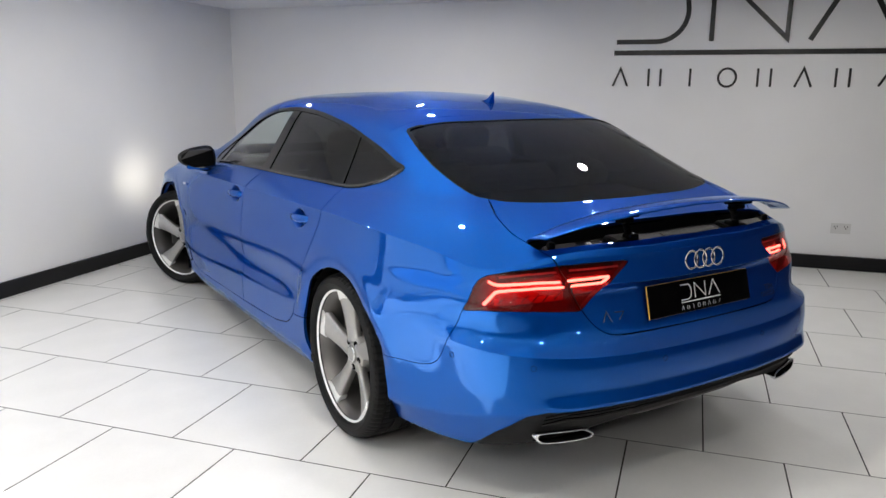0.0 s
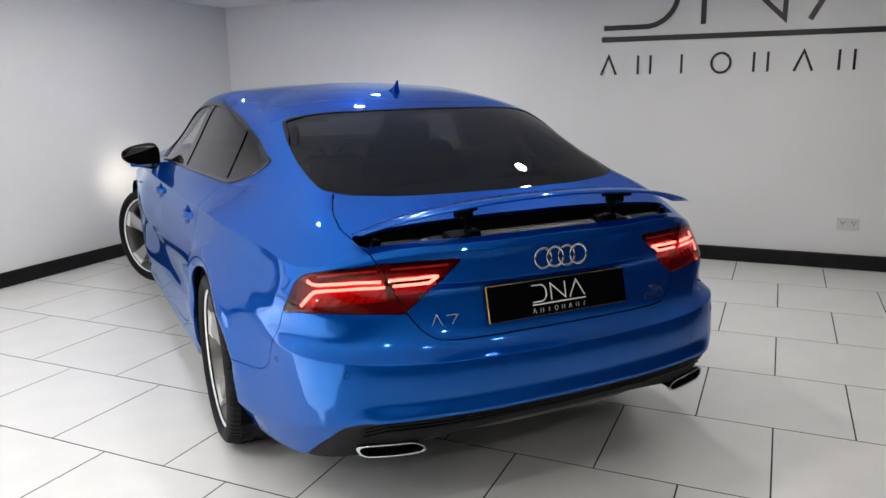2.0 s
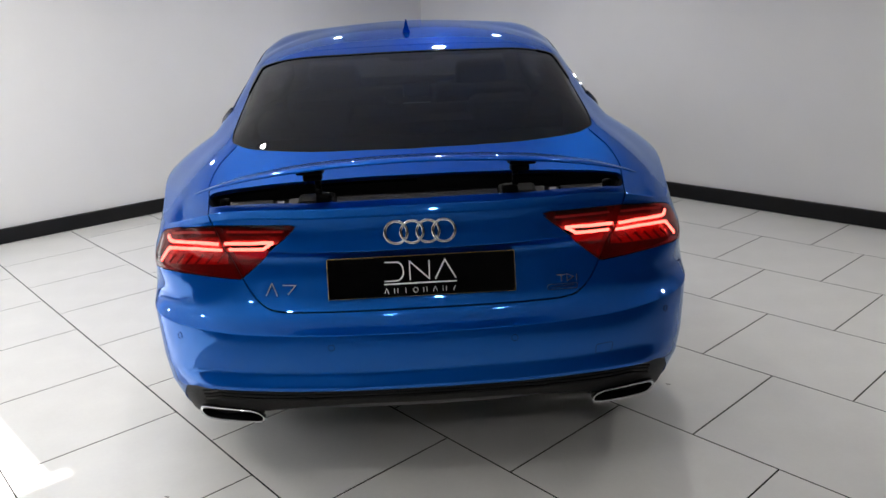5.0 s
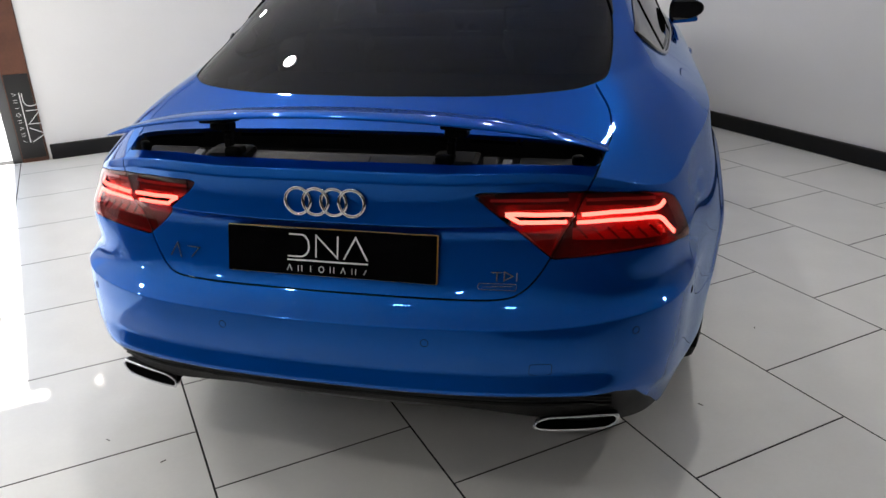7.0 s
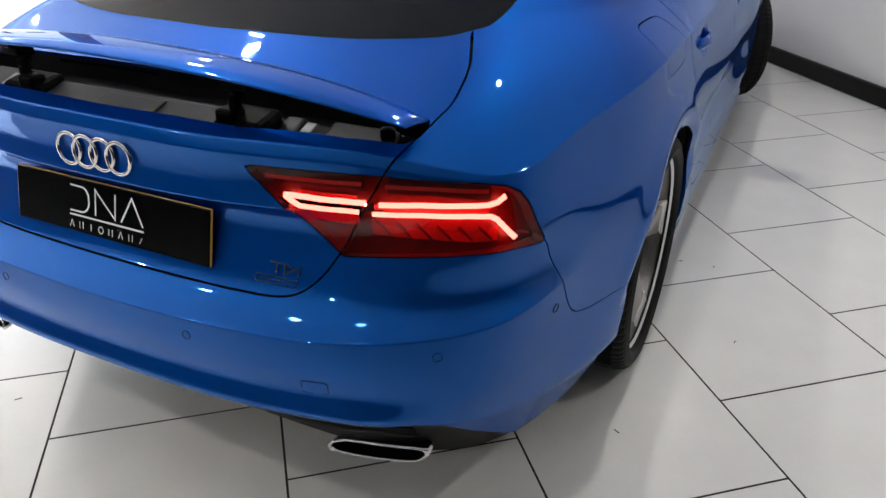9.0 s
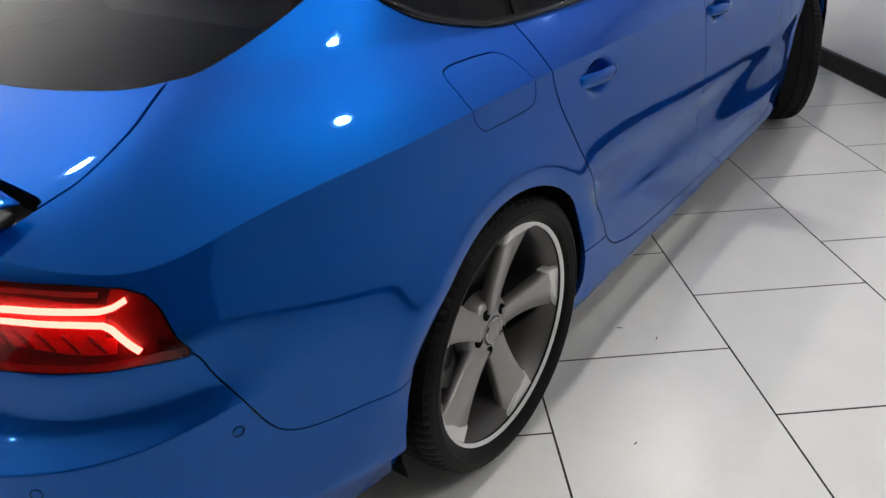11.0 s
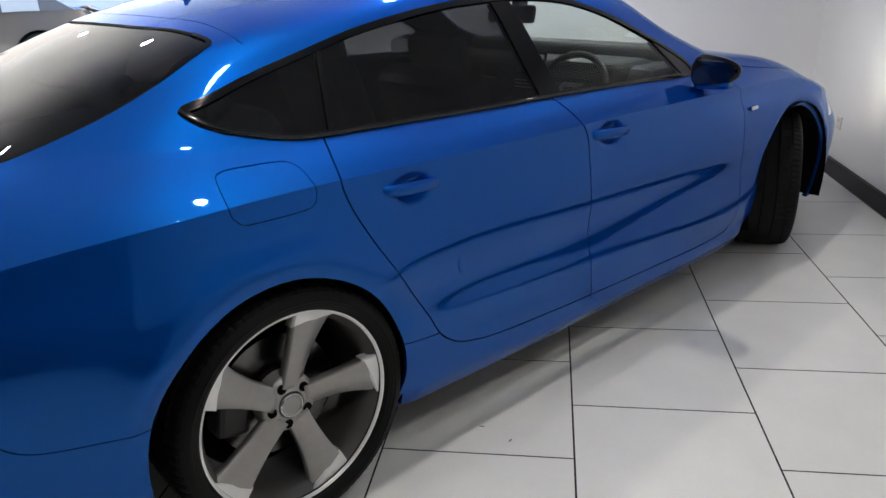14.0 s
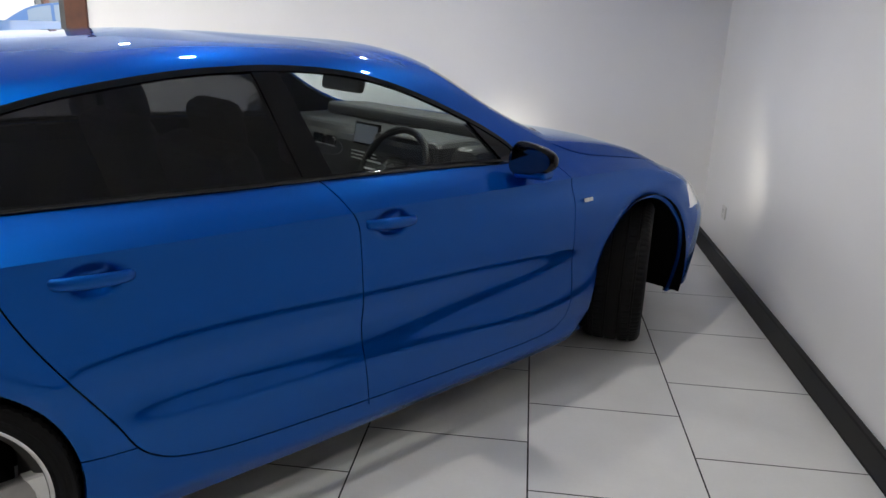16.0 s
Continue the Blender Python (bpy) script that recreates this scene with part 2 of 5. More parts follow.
# ---- the car's skin: feature lines round the car, spanned by a smooth surface ----
# Each line runs along the right half from the tail's middle round the side to the nose's middle. Columns: x, y, z.
LINES = dict(
    under=[(0, -1.035, 0.346), (0.3, -1.025, 0.343), (0.56, -0.99, 0.318), (0.735, -0.84, 0.26), (0.815, -0.64, 0.232), (0.86, -0.4, 0.22), (0.86, 0, 0.2), (0.86, 0.5, 0.185), (0.86, 1.1, 0.175), (0.86, 1.7, 0.175), (0.865, 2.2, 0.18), (0.835, 2.9, 0.19), (0.84, 3.37, 0.2), (0.72, 3.59, 0.2), (0.4, 3.71, 0.2), (0, 3.75, 0.2)],
    valance=[(0, -1.098, 0.432), (0.3, -1.088, 0.432), (0.56, -1.043, 0.43), (0.755, -0.915, 0.4), (0.842, -0.67, 0.34), (0.908, -0.42, 0.315), (0.931, 0, 0.31), (0.926, 0.5, 0.33), (0.922, 1.1, 0.3), (0.921, 1.7, 0.295), (0.92, 2.2, 0.3), (0.873, 2.9, 0.31), (0.855, 3.35, 0.33), (0.74, 3.63, 0.33), (0.42, 3.79, 0.33), (0, 3.84, 0.33)],
    bumper_low=[(0, -1.115, 0.48), (0.3, -1.104, 0.48), (0.56, -1.058, 0.48), (0.768, -0.913, 0.465), (0.852, -0.66, 0.45), (0.923, -0.4, 0.45), (0.948, 0, 0.47), (0.93, 0.5, 0.468), (0.927, 1.1, 0.43), (0.93, 1.7, 0.4), (0.934, 2.2, 0.39), (0.891, 2.9, 0.48), (0.872, 3.34, 0.46), (0.75, 3.63, 0.46), (0.42, 3.8, 0.46), (0, 3.85, 0.46)],
    bumper_max=[(0, -1.118, 0.545), (0.3, -1.106, 0.545), (0.56, -1.058, 0.548), (0.777, -0.9, 0.55), (0.857, -0.65, 0.555), (0.934, -0.38, 0.57), (0.964, 0, 0.59), (0.92, 0.5, 0.548), (0.915, 1.1, 0.54), (0.916, 1.7, 0.55), (0.925, 2.2, 0.56), (0.899, 2.9, 0.6), (0.876, 3.33, 0.56), (0.755, 3.62, 0.55), (0.42, 3.79, 0.55), (0, 3.84, 0.55)],
    ledge=[(0, -1.113, 0.6), (0.3, -1.101, 0.602), (0.56, -1.05, 0.606), (0.782, -0.89, 0.612), (0.86, -0.645, 0.62), (0.934, -0.375, 0.63), (0.963, 0, 0.65), (0.93, 0.5, 0.625), (0.925, 1.1, 0.615), (0.925, 1.7, 0.62), (0.931, 2.2, 0.625), (0.896, 2.9, 0.65), (0.868, 3.32, 0.61), (0.75, 3.605, 0.595), (0.415, 3.77, 0.59), (0, 3.82, 0.59)],
    bumper_top=[(0, -1.052, 0.638), (0.3, -1.042, 0.638), (0.56, -0.993, 0.645), (0.763, -0.850, 0.657), (0.858, -0.635, 0.68), (0.924, -0.37, 0.69), (0.948, 0, 0.71), (0.929, 0.5, 0.69), (0.926, 1.1, 0.685), (0.926, 1.7, 0.685), (0.931, 2.2, 0.69), (0.890, 2.9, 0.71), (0.860, 3.305, 0.665), (0.735, 3.58, 0.645), (0.41, 3.74, 0.635), (0, 3.79, 0.635)],
    plate=[(0, -1.018, 0.7), (0.3, -1.01, 0.7), (0.56, -0.962, 0.712), (0.77, -0.845, 0.735), (0.85, -0.62, 0.76), (0.907, -0.36, 0.765), (0.929, 0, 0.785), (0.919, 0.5, 0.77), (0.918, 1.1, 0.765), (0.918, 1.7, 0.765), (0.922, 2.2, 0.77), (0.879, 2.9, 0.79), (0.843, 3.28, 0.74), (0.71, 3.54, 0.71), (0.4, 3.7, 0.7), (0, 3.75, 0.7)],
    recess=[(0, -1, 0.79), (0.3, -0.99, 0.79), (0.56, -0.945, 0.785), (0.766, -0.826, 0.785), (0.833, -0.61, 0.81), (0.891, -0.353, 0.82), (0.914, 0, 0.833), (0.911, 0.5, 0.825), (0.91, 1.1, 0.815), (0.91, 1.7, 0.815), (0.912, 2.2, 0.815), (0.867, 2.9, 0.823), (0.842, 3.245, 0.775), (0.685, 3.5, 0.745), (0.387, 3.66, 0.735), (0, 3.71, 0.735)],
    overhang=[(0, -1.031, 0.814), (0.3, -1.016, 0.814), (0.56, -0.955, 0.82), (0.757, -0.812, 0.822), (0.823, -0.604, 0.848), (0.879, -0.347, 0.872), (0.903, 0, 0.885), (0.904, 0.5, 0.882), (0.904, 1.1, 0.874), (0.902, 1.7, 0.866), (0.895, 2.2, 0.858), (0.849, 2.9, 0.853), (0.815, 3.21, 0.805), (0.645, 3.43, 0.785), (0.37, 3.6, 0.77), (0, 3.65, 0.77)],
    shoulder=[(0, -1.012, 0.934), (0.3, -0.997, 0.931), (0.56, -0.925, 0.918), (0.748, -0.79, 0.864), (0.813, -0.6, 0.886), (0.872, -0.33, 0.915), (0.896, 0, 0.93), (0.898, 0.5, 0.924), (0.899, 1.1, 0.916), (0.898, 1.7, 0.91), (0.887, 2.2, 0.9), (0.838, 2.9, 0.866), (0.78, 3.17, 0.828), (0.6, 3.37, 0.808), (0.35, 3.52, 0.788), (0, 3.57, 0.788)],
    deck=[(0, -0.82, 0.985), (0.3, -0.81, 0.98), (0.55, -0.76, 0.97), (0.683, -0.665, 0.968), (0.752, -0.493, 0.966), (0.818, -0.283, 0.968), (0.848, 0, 0.967), (0.855, 0.5, 0.966), (0.86, 1.1, 0.962), (0.856, 1.7, 0.951), (0.825, 2.2, 0.94), (0.76, 2.85, 0.933), (0.66, 3, 0.923), (0.5, 3.1, 0.918), (0.28, 3.18, 0.918), (0, 3.2, 0.918)],
    belt=[(0, -0.66, 1.03), (0.28, -0.65, 1.03), (0.48, -0.6, 1.035), (0.595, -0.5, 1.05), (0.655, -0.36, 1.05), (0.715, -0.2, 1.045), (0.755, 0.03, 1.025), (0.79, 0.5, 1.012), (0.812, 1.1, 1.003), (0.805, 1.7, 0.995), (0.77, 2.13, 1.005), (0.7, 2.33, 1.022), (0.6, 2.42, 1.027), (0.45, 2.48, 1.027), (0.25, 2.53, 1.022), (0, 2.55, 1.022)],
    glass=[(0, -0.33, 1.185), (0.28, -0.32, 1.18), (0.45, -0.29, 1.175), (0.555, -0.22, 1.17), (0.6, -0.12, 1.17), (0.635, 0, 1.18), (0.66, 0.2, 1.185), (0.7, 0.55, 1.19), (0.715, 1.1, 1.2), (0.705, 1.55, 1.19), (0.675, 1.85, 1.161), (0.63, 2.02, 1.161), (0.55, 2.1, 1.166), (0.42, 2.16, 1.171), (0.24, 2.2, 1.176), (0, 2.22, 1.176)],
    cant=[(0, 0.06, 1.325), (0.28, 0.07, 1.32), (0.45, 0.09, 1.305), (0.54, 0.13, 1.29), (0.575, 0.2, 1.29), (0.59, 0.3, 1.295), (0.6, 0.42, 1.305), (0.61, 0.68, 1.335), (0.615, 1.08, 1.35), (0.61, 1.4, 1.338), (0.595, 1.6, 1.315), (0.57, 1.72, 1.305), (0.51, 1.8, 1.315), (0.4, 1.85, 1.33), (0.23, 1.88, 1.345), (0, 1.89, 1.35)],
    roof=[(0, 0.45, 1.385), (0.18, 0.45, 1.383), (0.28, 0.46, 1.378), (0.34, 0.49, 1.374), (0.365, 0.54, 1.374), (0.375, 0.6, 1.377), (0.385, 0.68, 1.382), (0.39, 0.85, 1.393), (0.395, 1.1, 1.392), (0.39, 1.25, 1.392), (0.38, 1.36, 1.39), (0.36, 1.43, 1.388), (0.32, 1.48, 1.387), (0.25, 1.51, 1.39), (0.14, 1.53, 1.395), (0, 1.54, 1.395)],
    ridge=[(0, 0.85, 1.409), (0, 0.855, 1.409), (0, 0.86, 1.409), (0, 0.87, 1.41), (0, 0.88, 1.411), (0, 0.9, 1.412), (0, 0.92, 1.413), (0, 0.97, 1.414), (0, 1.05, 1.41), (0, 1.1, 1.41), (0, 1.14, 1.41), (0, 1.16, 1.409), (0, 1.18, 1.409), (0, 1.19, 1.409), (0, 1.2, 1.409), (0, 1.2, 1.409)],
)


def loop_spline(pts, knots, at):
    """A smooth closed curve (periodic cubic) through pts at the knots; the last knot closes it."""
    n = len(pts)
    h = np.diff(knots)
    a = np.zeros((n, n))
    rhs = np.zeros((n, 3))
    for i in range(n):
        hm, hp = h[i - 1], h[i]
        a[i, i - 1] += hm
        a[i, i] += 2 * (hm + hp)
        a[i, (i + 1) % n] += hp
        rhs[i] = 6 * ((pts[(i + 1) % n] - pts[i]) / hp - (pts[i] - pts[i - 1]) / hm)
    curve = np.linalg.solve(a, rhs)
    k = np.clip(np.searchsorted(knots, at, side="right") - 1, 0, n - 1)
    h, k1 = h[k][:, None], (k + 1) % n
    x = at[:, None] - knots[k][:, None]
    y = h - x
    return (curve[k] * y**3 + curve[k1] * x**3) / (6 * h) + (pts[k] / h - curve[k] * h / 6) * y + (pts[k1] / h - curve[k1] * h / 6) * x


def cross_spline(rows, first, last, steps):
    """Natural cubics across the curves in rows, column by column, from curve first to curve last."""
    p = np.stack(rows, 1)
    n = p.shape[1]
    h = np.sqrt(np.linalg.norm(np.diff(p, axis=1), axis=2)) + 1e-4
    t = np.concatenate([np.zeros((len(p), 1)), np.cumsum(h, 1)], 1)
    a = np.zeros((len(p), n, n))
    rhs = np.zeros((len(p), n, 3))
    a[:, 0, 0] = a[:, -1, -1] = 1
    for i in range(1, n - 1):
        a[:, i, i - 1], a[:, i, i], a[:, i, i + 1] = h[:, i - 1], 2 * (h[:, i - 1] + h[:, i]), h[:, i]
        rhs[:, i] = 6 * ((p[:, i + 1] - p[:, i]) / h[:, i, None] - (p[:, i] - p[:, i - 1]) / h[:, i - 1, None])
    c = np.linalg.solve(a, rhs)
    out = []
    for i in range(first, last):
        hh = h[:, i, None]
        for s in range(steps[i - first]):
            x = hh * s / steps[i - first]
            y = hh - x
            out.append((c[:, i] * y**3 + c[:, i + 1] * x**3) / (6 * hh) + (p[:, i] / hh - c[:, i] * hh / 6) * y + (p[:, i + 1] / hh - c[:, i + 1] * hh / 6) * x)
    return out


def build_grid():
    lines = {k: np.array(v, float) for k, v in LINES.items()}
    key = lines["bumper_max"]
    mirror = lambda p: np.concatenate([p, (p * (-1, 1, 1))[-2:0:-1]])  # noqa: E731
    ring = mirror(key)
    gap = np.linalg.norm(np.roll(ring, -1, 0) - ring, axis=1)
    knots = np.concatenate([[0], np.cumsum(gap)])
    at = np.concatenate([np.linspace(knots[i], knots[i + 1], max(6, round(gap[i] / 0.0145)), endpoint=False) for i in range(len(gap))])
    curves = {k: loop_spline(mirror(v), knots, at) for k, v in lines.items()}
    n = len(at)
    back = np.array([np.argmin(np.abs(at - (knots[-1] - a) % knots[-1])) for a in at])
    flip = {k: (curves[k][back] * 1.0) for k in ("roof", "cant")}
    c = curves
    k = (np.clip((c["ledge"][:, 1] - 0.28) / 0.12, 0, 1) * np.clip((2.46 - c["ledge"][:, 1]) / 0.12, 0, 1))[:, None]
    c["under"] = c["under"] + k * np.sign(c["under"]) * np.array((0.022, 0, 0))
    sill = 0.5 * (c["under"] + c["valance"]) + k * (np.sign(c["valance"]) * np.array((0.016, 0, 0)) - np.array((0, 0, 0.012)))
    rows = cross_spline([c["under"], sill], 0, 1, [4]) + cross_spline([sill, c["valance"]], 0, 1, [5])
    names, steps = ("valance", "bumper_low", "bumper_max", "ledge", "bumper_top", "plate", "recess", "overhang", "shoulder"), [12, 8, 8, 8, 8, 9, 5, 10]
    smooth = cross_spline([c[k] for k in names], 0, 8, steps)
    k = np.clip((-0.75 - c["ledge"][:, 1]) / 0.15, 0, 1)[:, None] * np.clip((0.78 - np.abs(c["ledge"][:, :1])) / 0.20, 0, 1)
    k = k * k * (3 - 2 * k)
    tuck = 0.5 * (1 - 0.6 * k) * c["bumper_low"] + 0.5 * (1 + 0.6 * k) * c["valance"] + k * np.array((0, -0.024, 0.010))
    lip = c["valance"] + k * np.array((0, -0.025, 0.006))
    c["bumper_low"] = c["bumper_low"] + k * np.array((0, 0.006, 0.008))
    # the tail has sharp creases at the bumper's lower edge and ledge and above the plate
    creased = cross_spline([lip, tuck], 0, 1, [6]) + cross_spline([tuck, c["bumper_low"]], 0, 1, [6])
    for a, b in ((1, 3), (3, 7), (7, 8)):
        creased += cross_spline([c[k] for k in names[a:b + 1]], 0, b - a, steps[a:b])
    sill = cross_spline([c["valance"], c["bumper_low"]], 0, 1, steps[:1]) + cross_spline([c[k] for k in names[1:]], 0, 7, steps[1:])
    k = (np.clip((c["ledge"][:, 1] - 0.35) / 0.2, 0, 1) * np.clip((2.4 - c["ledge"][:, 1]) / 0.2, 0, 1))[:, None]
    smooth = [s * (1 - k) + q * k for s, q in zip(smooth, sill)]      # the doors have a crease above the sill
    k = np.clip((-0.5 - c["ledge"][:, 1]) / 0.3, 0, 1)[:, None]
    rows += [s * (1 - k) + q * k for s, q in zip(smooth, creased)]
    rows += cross_spline([c[k] for k in ("shoulder", "deck", "belt")], 0, 2, [13, 12])
    rows += cross_spline([c["belt"], c["glass"], c["cant"], c["roof"], c["ridge"], flip["roof"], flip["cant"]], 0, 4, [20, 20, 16, 10])
    rows.append(c["ridge"])
    g = np.stack(rows)
    for _ in range(1):
        keep = g.copy()
        g[1:-1] = 0.25 * g[:-2] + 0.5 * g[1:-1] + 0.25 * g[2:]
        for row in (37, 67, 77):             # creases stay crisp
            g[row] = keep[row]
    # the rear pillars are broad and soft
    fade = lambda a, lo, hi: np.clip((a - lo) / (hi - lo), 0, 1)  # noqa: E731
    soft = fade(g[..., 2], 1.06, 1.12) * fade(-g[..., 1], -0.55, -0.25) * fade(np.abs(g[..., 0]), 0.40, 0.52)
    for _ in range(26):
        mean = 0.25 * (np.roll(g, 1, 1) + np.roll(g, -1, 1))
        mean[1:-1] += 0.25 * (g[:-2] + g[2:])
        mean[[0, -1]] *= 2
        g += 0.6 * soft[..., None] * (mean - g)
    # the lid is hollow below a fine crease under its lip
    hollow = (0, .0012, .0024, .003, .0028, .0018, 0, -.0025, -.005, -.0028, 0)
    for row, d in enumerate(hollow):
        g[67 + row, :, 1] += d * fade(-g[67 + row, :, 1], 0.80, 0.90)
    out = []
    for row in range(len(g)):            # narrow rows on both sides of each crease keep it sharp
        if row in (37, 67, 75, 77):
            out += [0.68 * g[row] + 0.32 * g[row - 1], g[row], 0.68 * g[row] + 0.32 * g[row + 1]]
        else:
            out.append(g[row])
    return np.stack(out)


class Skin:
    """A triangle mesh that can be cut along lines where a function of its points is zero."""

    def __init__(self, grid):
        r, n, _ = grid.shape
        self.v = grid.reshape(-1, 3).copy()
        i, j = np.meshgrid(np.arange(r - 1), np.arange(n), indexing="ij")
        j2 = (j + 1) % n
        a, b, c, d = (i * n + j).ravel(), (i * n + j2).ravel(), ((i + 1) * n + j2).ravel(), ((i + 1) * n + j).ravel()
        self.f = np.concatenate([np.stack([a, b, c], 1), np.stack([a, c, d], 1)])
        fn = np.cross(self.v[self.f[:, 1]] - self.v[self.f[:, 0]], self.v[self.f[:, 2]] - self.v[self.f[:, 0]])
        self.n = np.zeros_like(self.v)
        for k in range(3):
            np.add.at(self.n, self.f[:, k], fn)
        if (self.n[:, 0] * np.sign(self.v[:, 0]))[np.abs(self.v[:, 0]) > 0.7].mean() < 0:
            self.f, self.n = self.f[:, ::-1].copy(), -self.n
        top = slice((r - 1) * n, r * n)
        self.n[top] = (0, 0, 1)
        self.n /= np.linalg.norm(self.n, axis=1, keepdims=True) + 1e-12
        self.tag = np.zeros(len(self.f), int)

    def cut(self, f, near=None):
        """Cuts along f = 0 (only the faces near, if given); gives, for each face, whether it lies where f < 0."""
        f = np.where(np.abs(f) < 2e-5, 2e-5, f)
        s = f >= 0
        sf = s[self.f]
        cnt = sf.sum(1)
        mixed = (cnt > 0) & (cnt < 3)
        if near is not None:
            mixed &= near
        fm, cm = self.f[mixed], cnt[mixed]
        lone = np.argmax(s[fm] == (cm == 1)[:, None], 1)
        ar = np.arange(len(fm))
        a, b, c = fm[ar, lone], fm[ar, (lone + 1) % 3], fm[ar, (lone + 2) % 3]
        e = np.sort(np.concatenate([np.stack([a, b], 1), np.stack([a, c], 1)]), 1)
        u, inv = np.unique(e, axis=0, return_inverse=True)
        inv = inv.ravel()
        w = (f[u[:, 0]] / (f[u[:, 0]] - f[u[:, 1]]))[:, None]
        base = len(self.v)
        self.v = np.concatenate([self.v, self.v[u[:, 0]] * (1 - w) + self.v[u[:, 1]] * w])
        nn = self.n[u[:, 0]] * (1 - w) + self.n[u[:, 1]] * w
        self.n = np.concatenate([self.n, nn / np.linalg.norm(nn, axis=1, keepdims=True)])
        ab, ac = base + inv[: len(fm)], base + inv[len(fm):]
        self.f = np.concatenate([self.f[~mixed], np.stack([a, ab, ac], 1), np.stack([ab, b, c], 1), np.stack([ab, c, ac], 1)])
        side_a = s[a]
        inside = np.concatenate([cnt[~mixed] == 0, ~side_a, side_a, side_a])
        t = self.tag[mixed]
        self.tag = np.concatenate([self.tag[~mixed], t, t, t])
        return inside

    def drop(self, mask):
        self.f, self.tag = self.f[~mask], self.tag[~mask]

    def centre(self):
        return self.v[self.f].mean(1)


def outline_distance(p, poly, closed=True):
    """Distance of the points p (n x 2) to a polyline; negative inside where it is closed."""
    poly = np.asarray(poly, float)
    q = np.roll(poly, -1, 0) if closed else poly[1:]
    s = poly if closed else poly[:-1]
    out = np.full(len(p), 0.15)
    near = ((p > poly.min(0) - 0.15) & (p < poly.max(0) + 0.15)).all(1)
    x = p[near]
    best = np.full(len(x), 9.0)
    odd = np.zeros(len(x), bool)
    for a, b in zip(s, q):
        d = b - a
        k = np.clip(((x - a) @ d) / (d @ d + 1e-12), 0, 1)
        best = np.minimum(best, np.linalg.norm(x - a - k[:, None] * d, axis=1))
        if closed:
            hit = (a[1] > x[:, 1]) != (b[1] > x[:, 1])
            with np.errstate(divide="ignore", invalid="ignore"):
                odd ^= hit & (x[:, 0] < (b[0] - a[0]) * (x[:, 1] - a[1]) / (b[1] - a[1]) + a[0])
    out[near] = np.where(odd, -best, best)
    return out


def side_of(p, line):
    """Signed distance of the points p to an open line: positive on its left."""
    line = np.asarray(line, float)
    best, out = np.full(len(p), 9.0), np.full(len(p), 9.0)
    for a, b in zip(line[:-1], line[1:]):
        d = b - a
        k = np.clip(((p - a) @ d) / (d @ d + 1e-12), 0, 1)
        r = p - a - k[:, None] * d
        dist = np.hypot(*r.T)
        s = np.where(d[0] * r[:, 1] - d[1] * r[:, 0] >= 0, 1.0, -1.0)
        out, best = np.where(dist < best, s * dist, out), np.minimum(best, dist)
    return out


def rounded(pts, closed=True, steps=10):
    """A smooth curve through pts (centripetal Catmull-Rom)."""
    p = np.asarray(pts, float)
    n = len(p)
    out = []
    for i in range(n if closed else n - 1):
        p0, p1, p2, p3 = (p[(i + k) % n] if closed else p[min(max(i + k, 0), n - 1)] for k in (-1, 0, 1, 2))
        for s in range(steps):
            t = s / steps
            out.append(0.5 * (2 * p1 + (p2 - p0) * t + (2 * p0 - 5 * p1 + 4 * p2 - p3) * t * t + (3 * p1 - 3 * p2 + p3 - p0) * t**3))
    if not closed:
        out.append(p[-1])
    return np.array(out)


def panel(name, skin, mask, material, parent, depth=0.012, label="", lift=0.0):
    """The skin's faces in mask as one sheet with turned-in edges and the skin's own normals."""
    f = skin.f[mask]
    if not len(f):
        return None
    used, inv = np.unique(f, return_inverse=True)
    f = inv.reshape(-1, 3)
    v, n = skin.v[used] + lift * skin.n[used], skin.n[used]
    e = np.concatenate([f[:, [0, 1]], f[:, [1, 2]], f[:, [2, 0]]])
    u, first, count = np.unique(np.sort(e, 1), axis=0, return_index=True, return_counts=True)
    rim = e[first[count == 1]]
    faces, normals, verts = [tuple(x) for x in f], n, v
    if depth:
        rv, rinv = np.unique(rim, return_inverse=True)
        rim = rinv.reshape(-1, 2)
        k, m = len(v), len(rv)
        verts = np.concatenate([v, v[rv], v[rv] - depth * n[rv]])
        faces += [(k + b, k + a, k + m + a, k + m + b) for a, b in rim]
    me = bpy.data.meshes.new(name)
    me.from_pydata(verts.tolist(), [], faces)
    me.materials.append(material)
    me.shade_smooth()
    if depth:
        normals = np.concatenate([n, np.zeros((2 * len(rv), 3))])
    me.normals_split_custom_set_from_vertices(normals.tolist())
    ob = new(name, me)
    ob.parent = parent
    if label:
        tagged(ob, label)
    return ob

# ---- the car ----
def empty(name, label, category, m=None, group=""):
    ob = new(name)
    ob.empty_display_size = 0.2
    if m is not None:
        ob.matrix_world = m
    return tagged(ob, label, category, group)


car = empty("car", "metallic blue five-door hatchback saloon with its rear spoiler raised", "car")
AXLE_Z, WHEELBASE = 0.347, 2.914
HANDLES = [(0.415, 0.862), (1.318, 0.863)]        # middles of the door handles: y, z


def with_cups(grid):
    """Presses a finger cup behind each door handle into the skin."""
    x, y, z = grid[..., 0], grid[..., 1], grid[..., 2]
    for hy, hz in HANDLES:
        r = np.hypot((y - hy) / 0.074, (z - hz - 0.002) / 0.045)
        dip = 0.028 * np.clip(1 - r**2, 0, 1) ** 1.5 * (np.abs(x) > 0.7)
        grid[..., 0] -= np.sign(x) * dip
    return grid


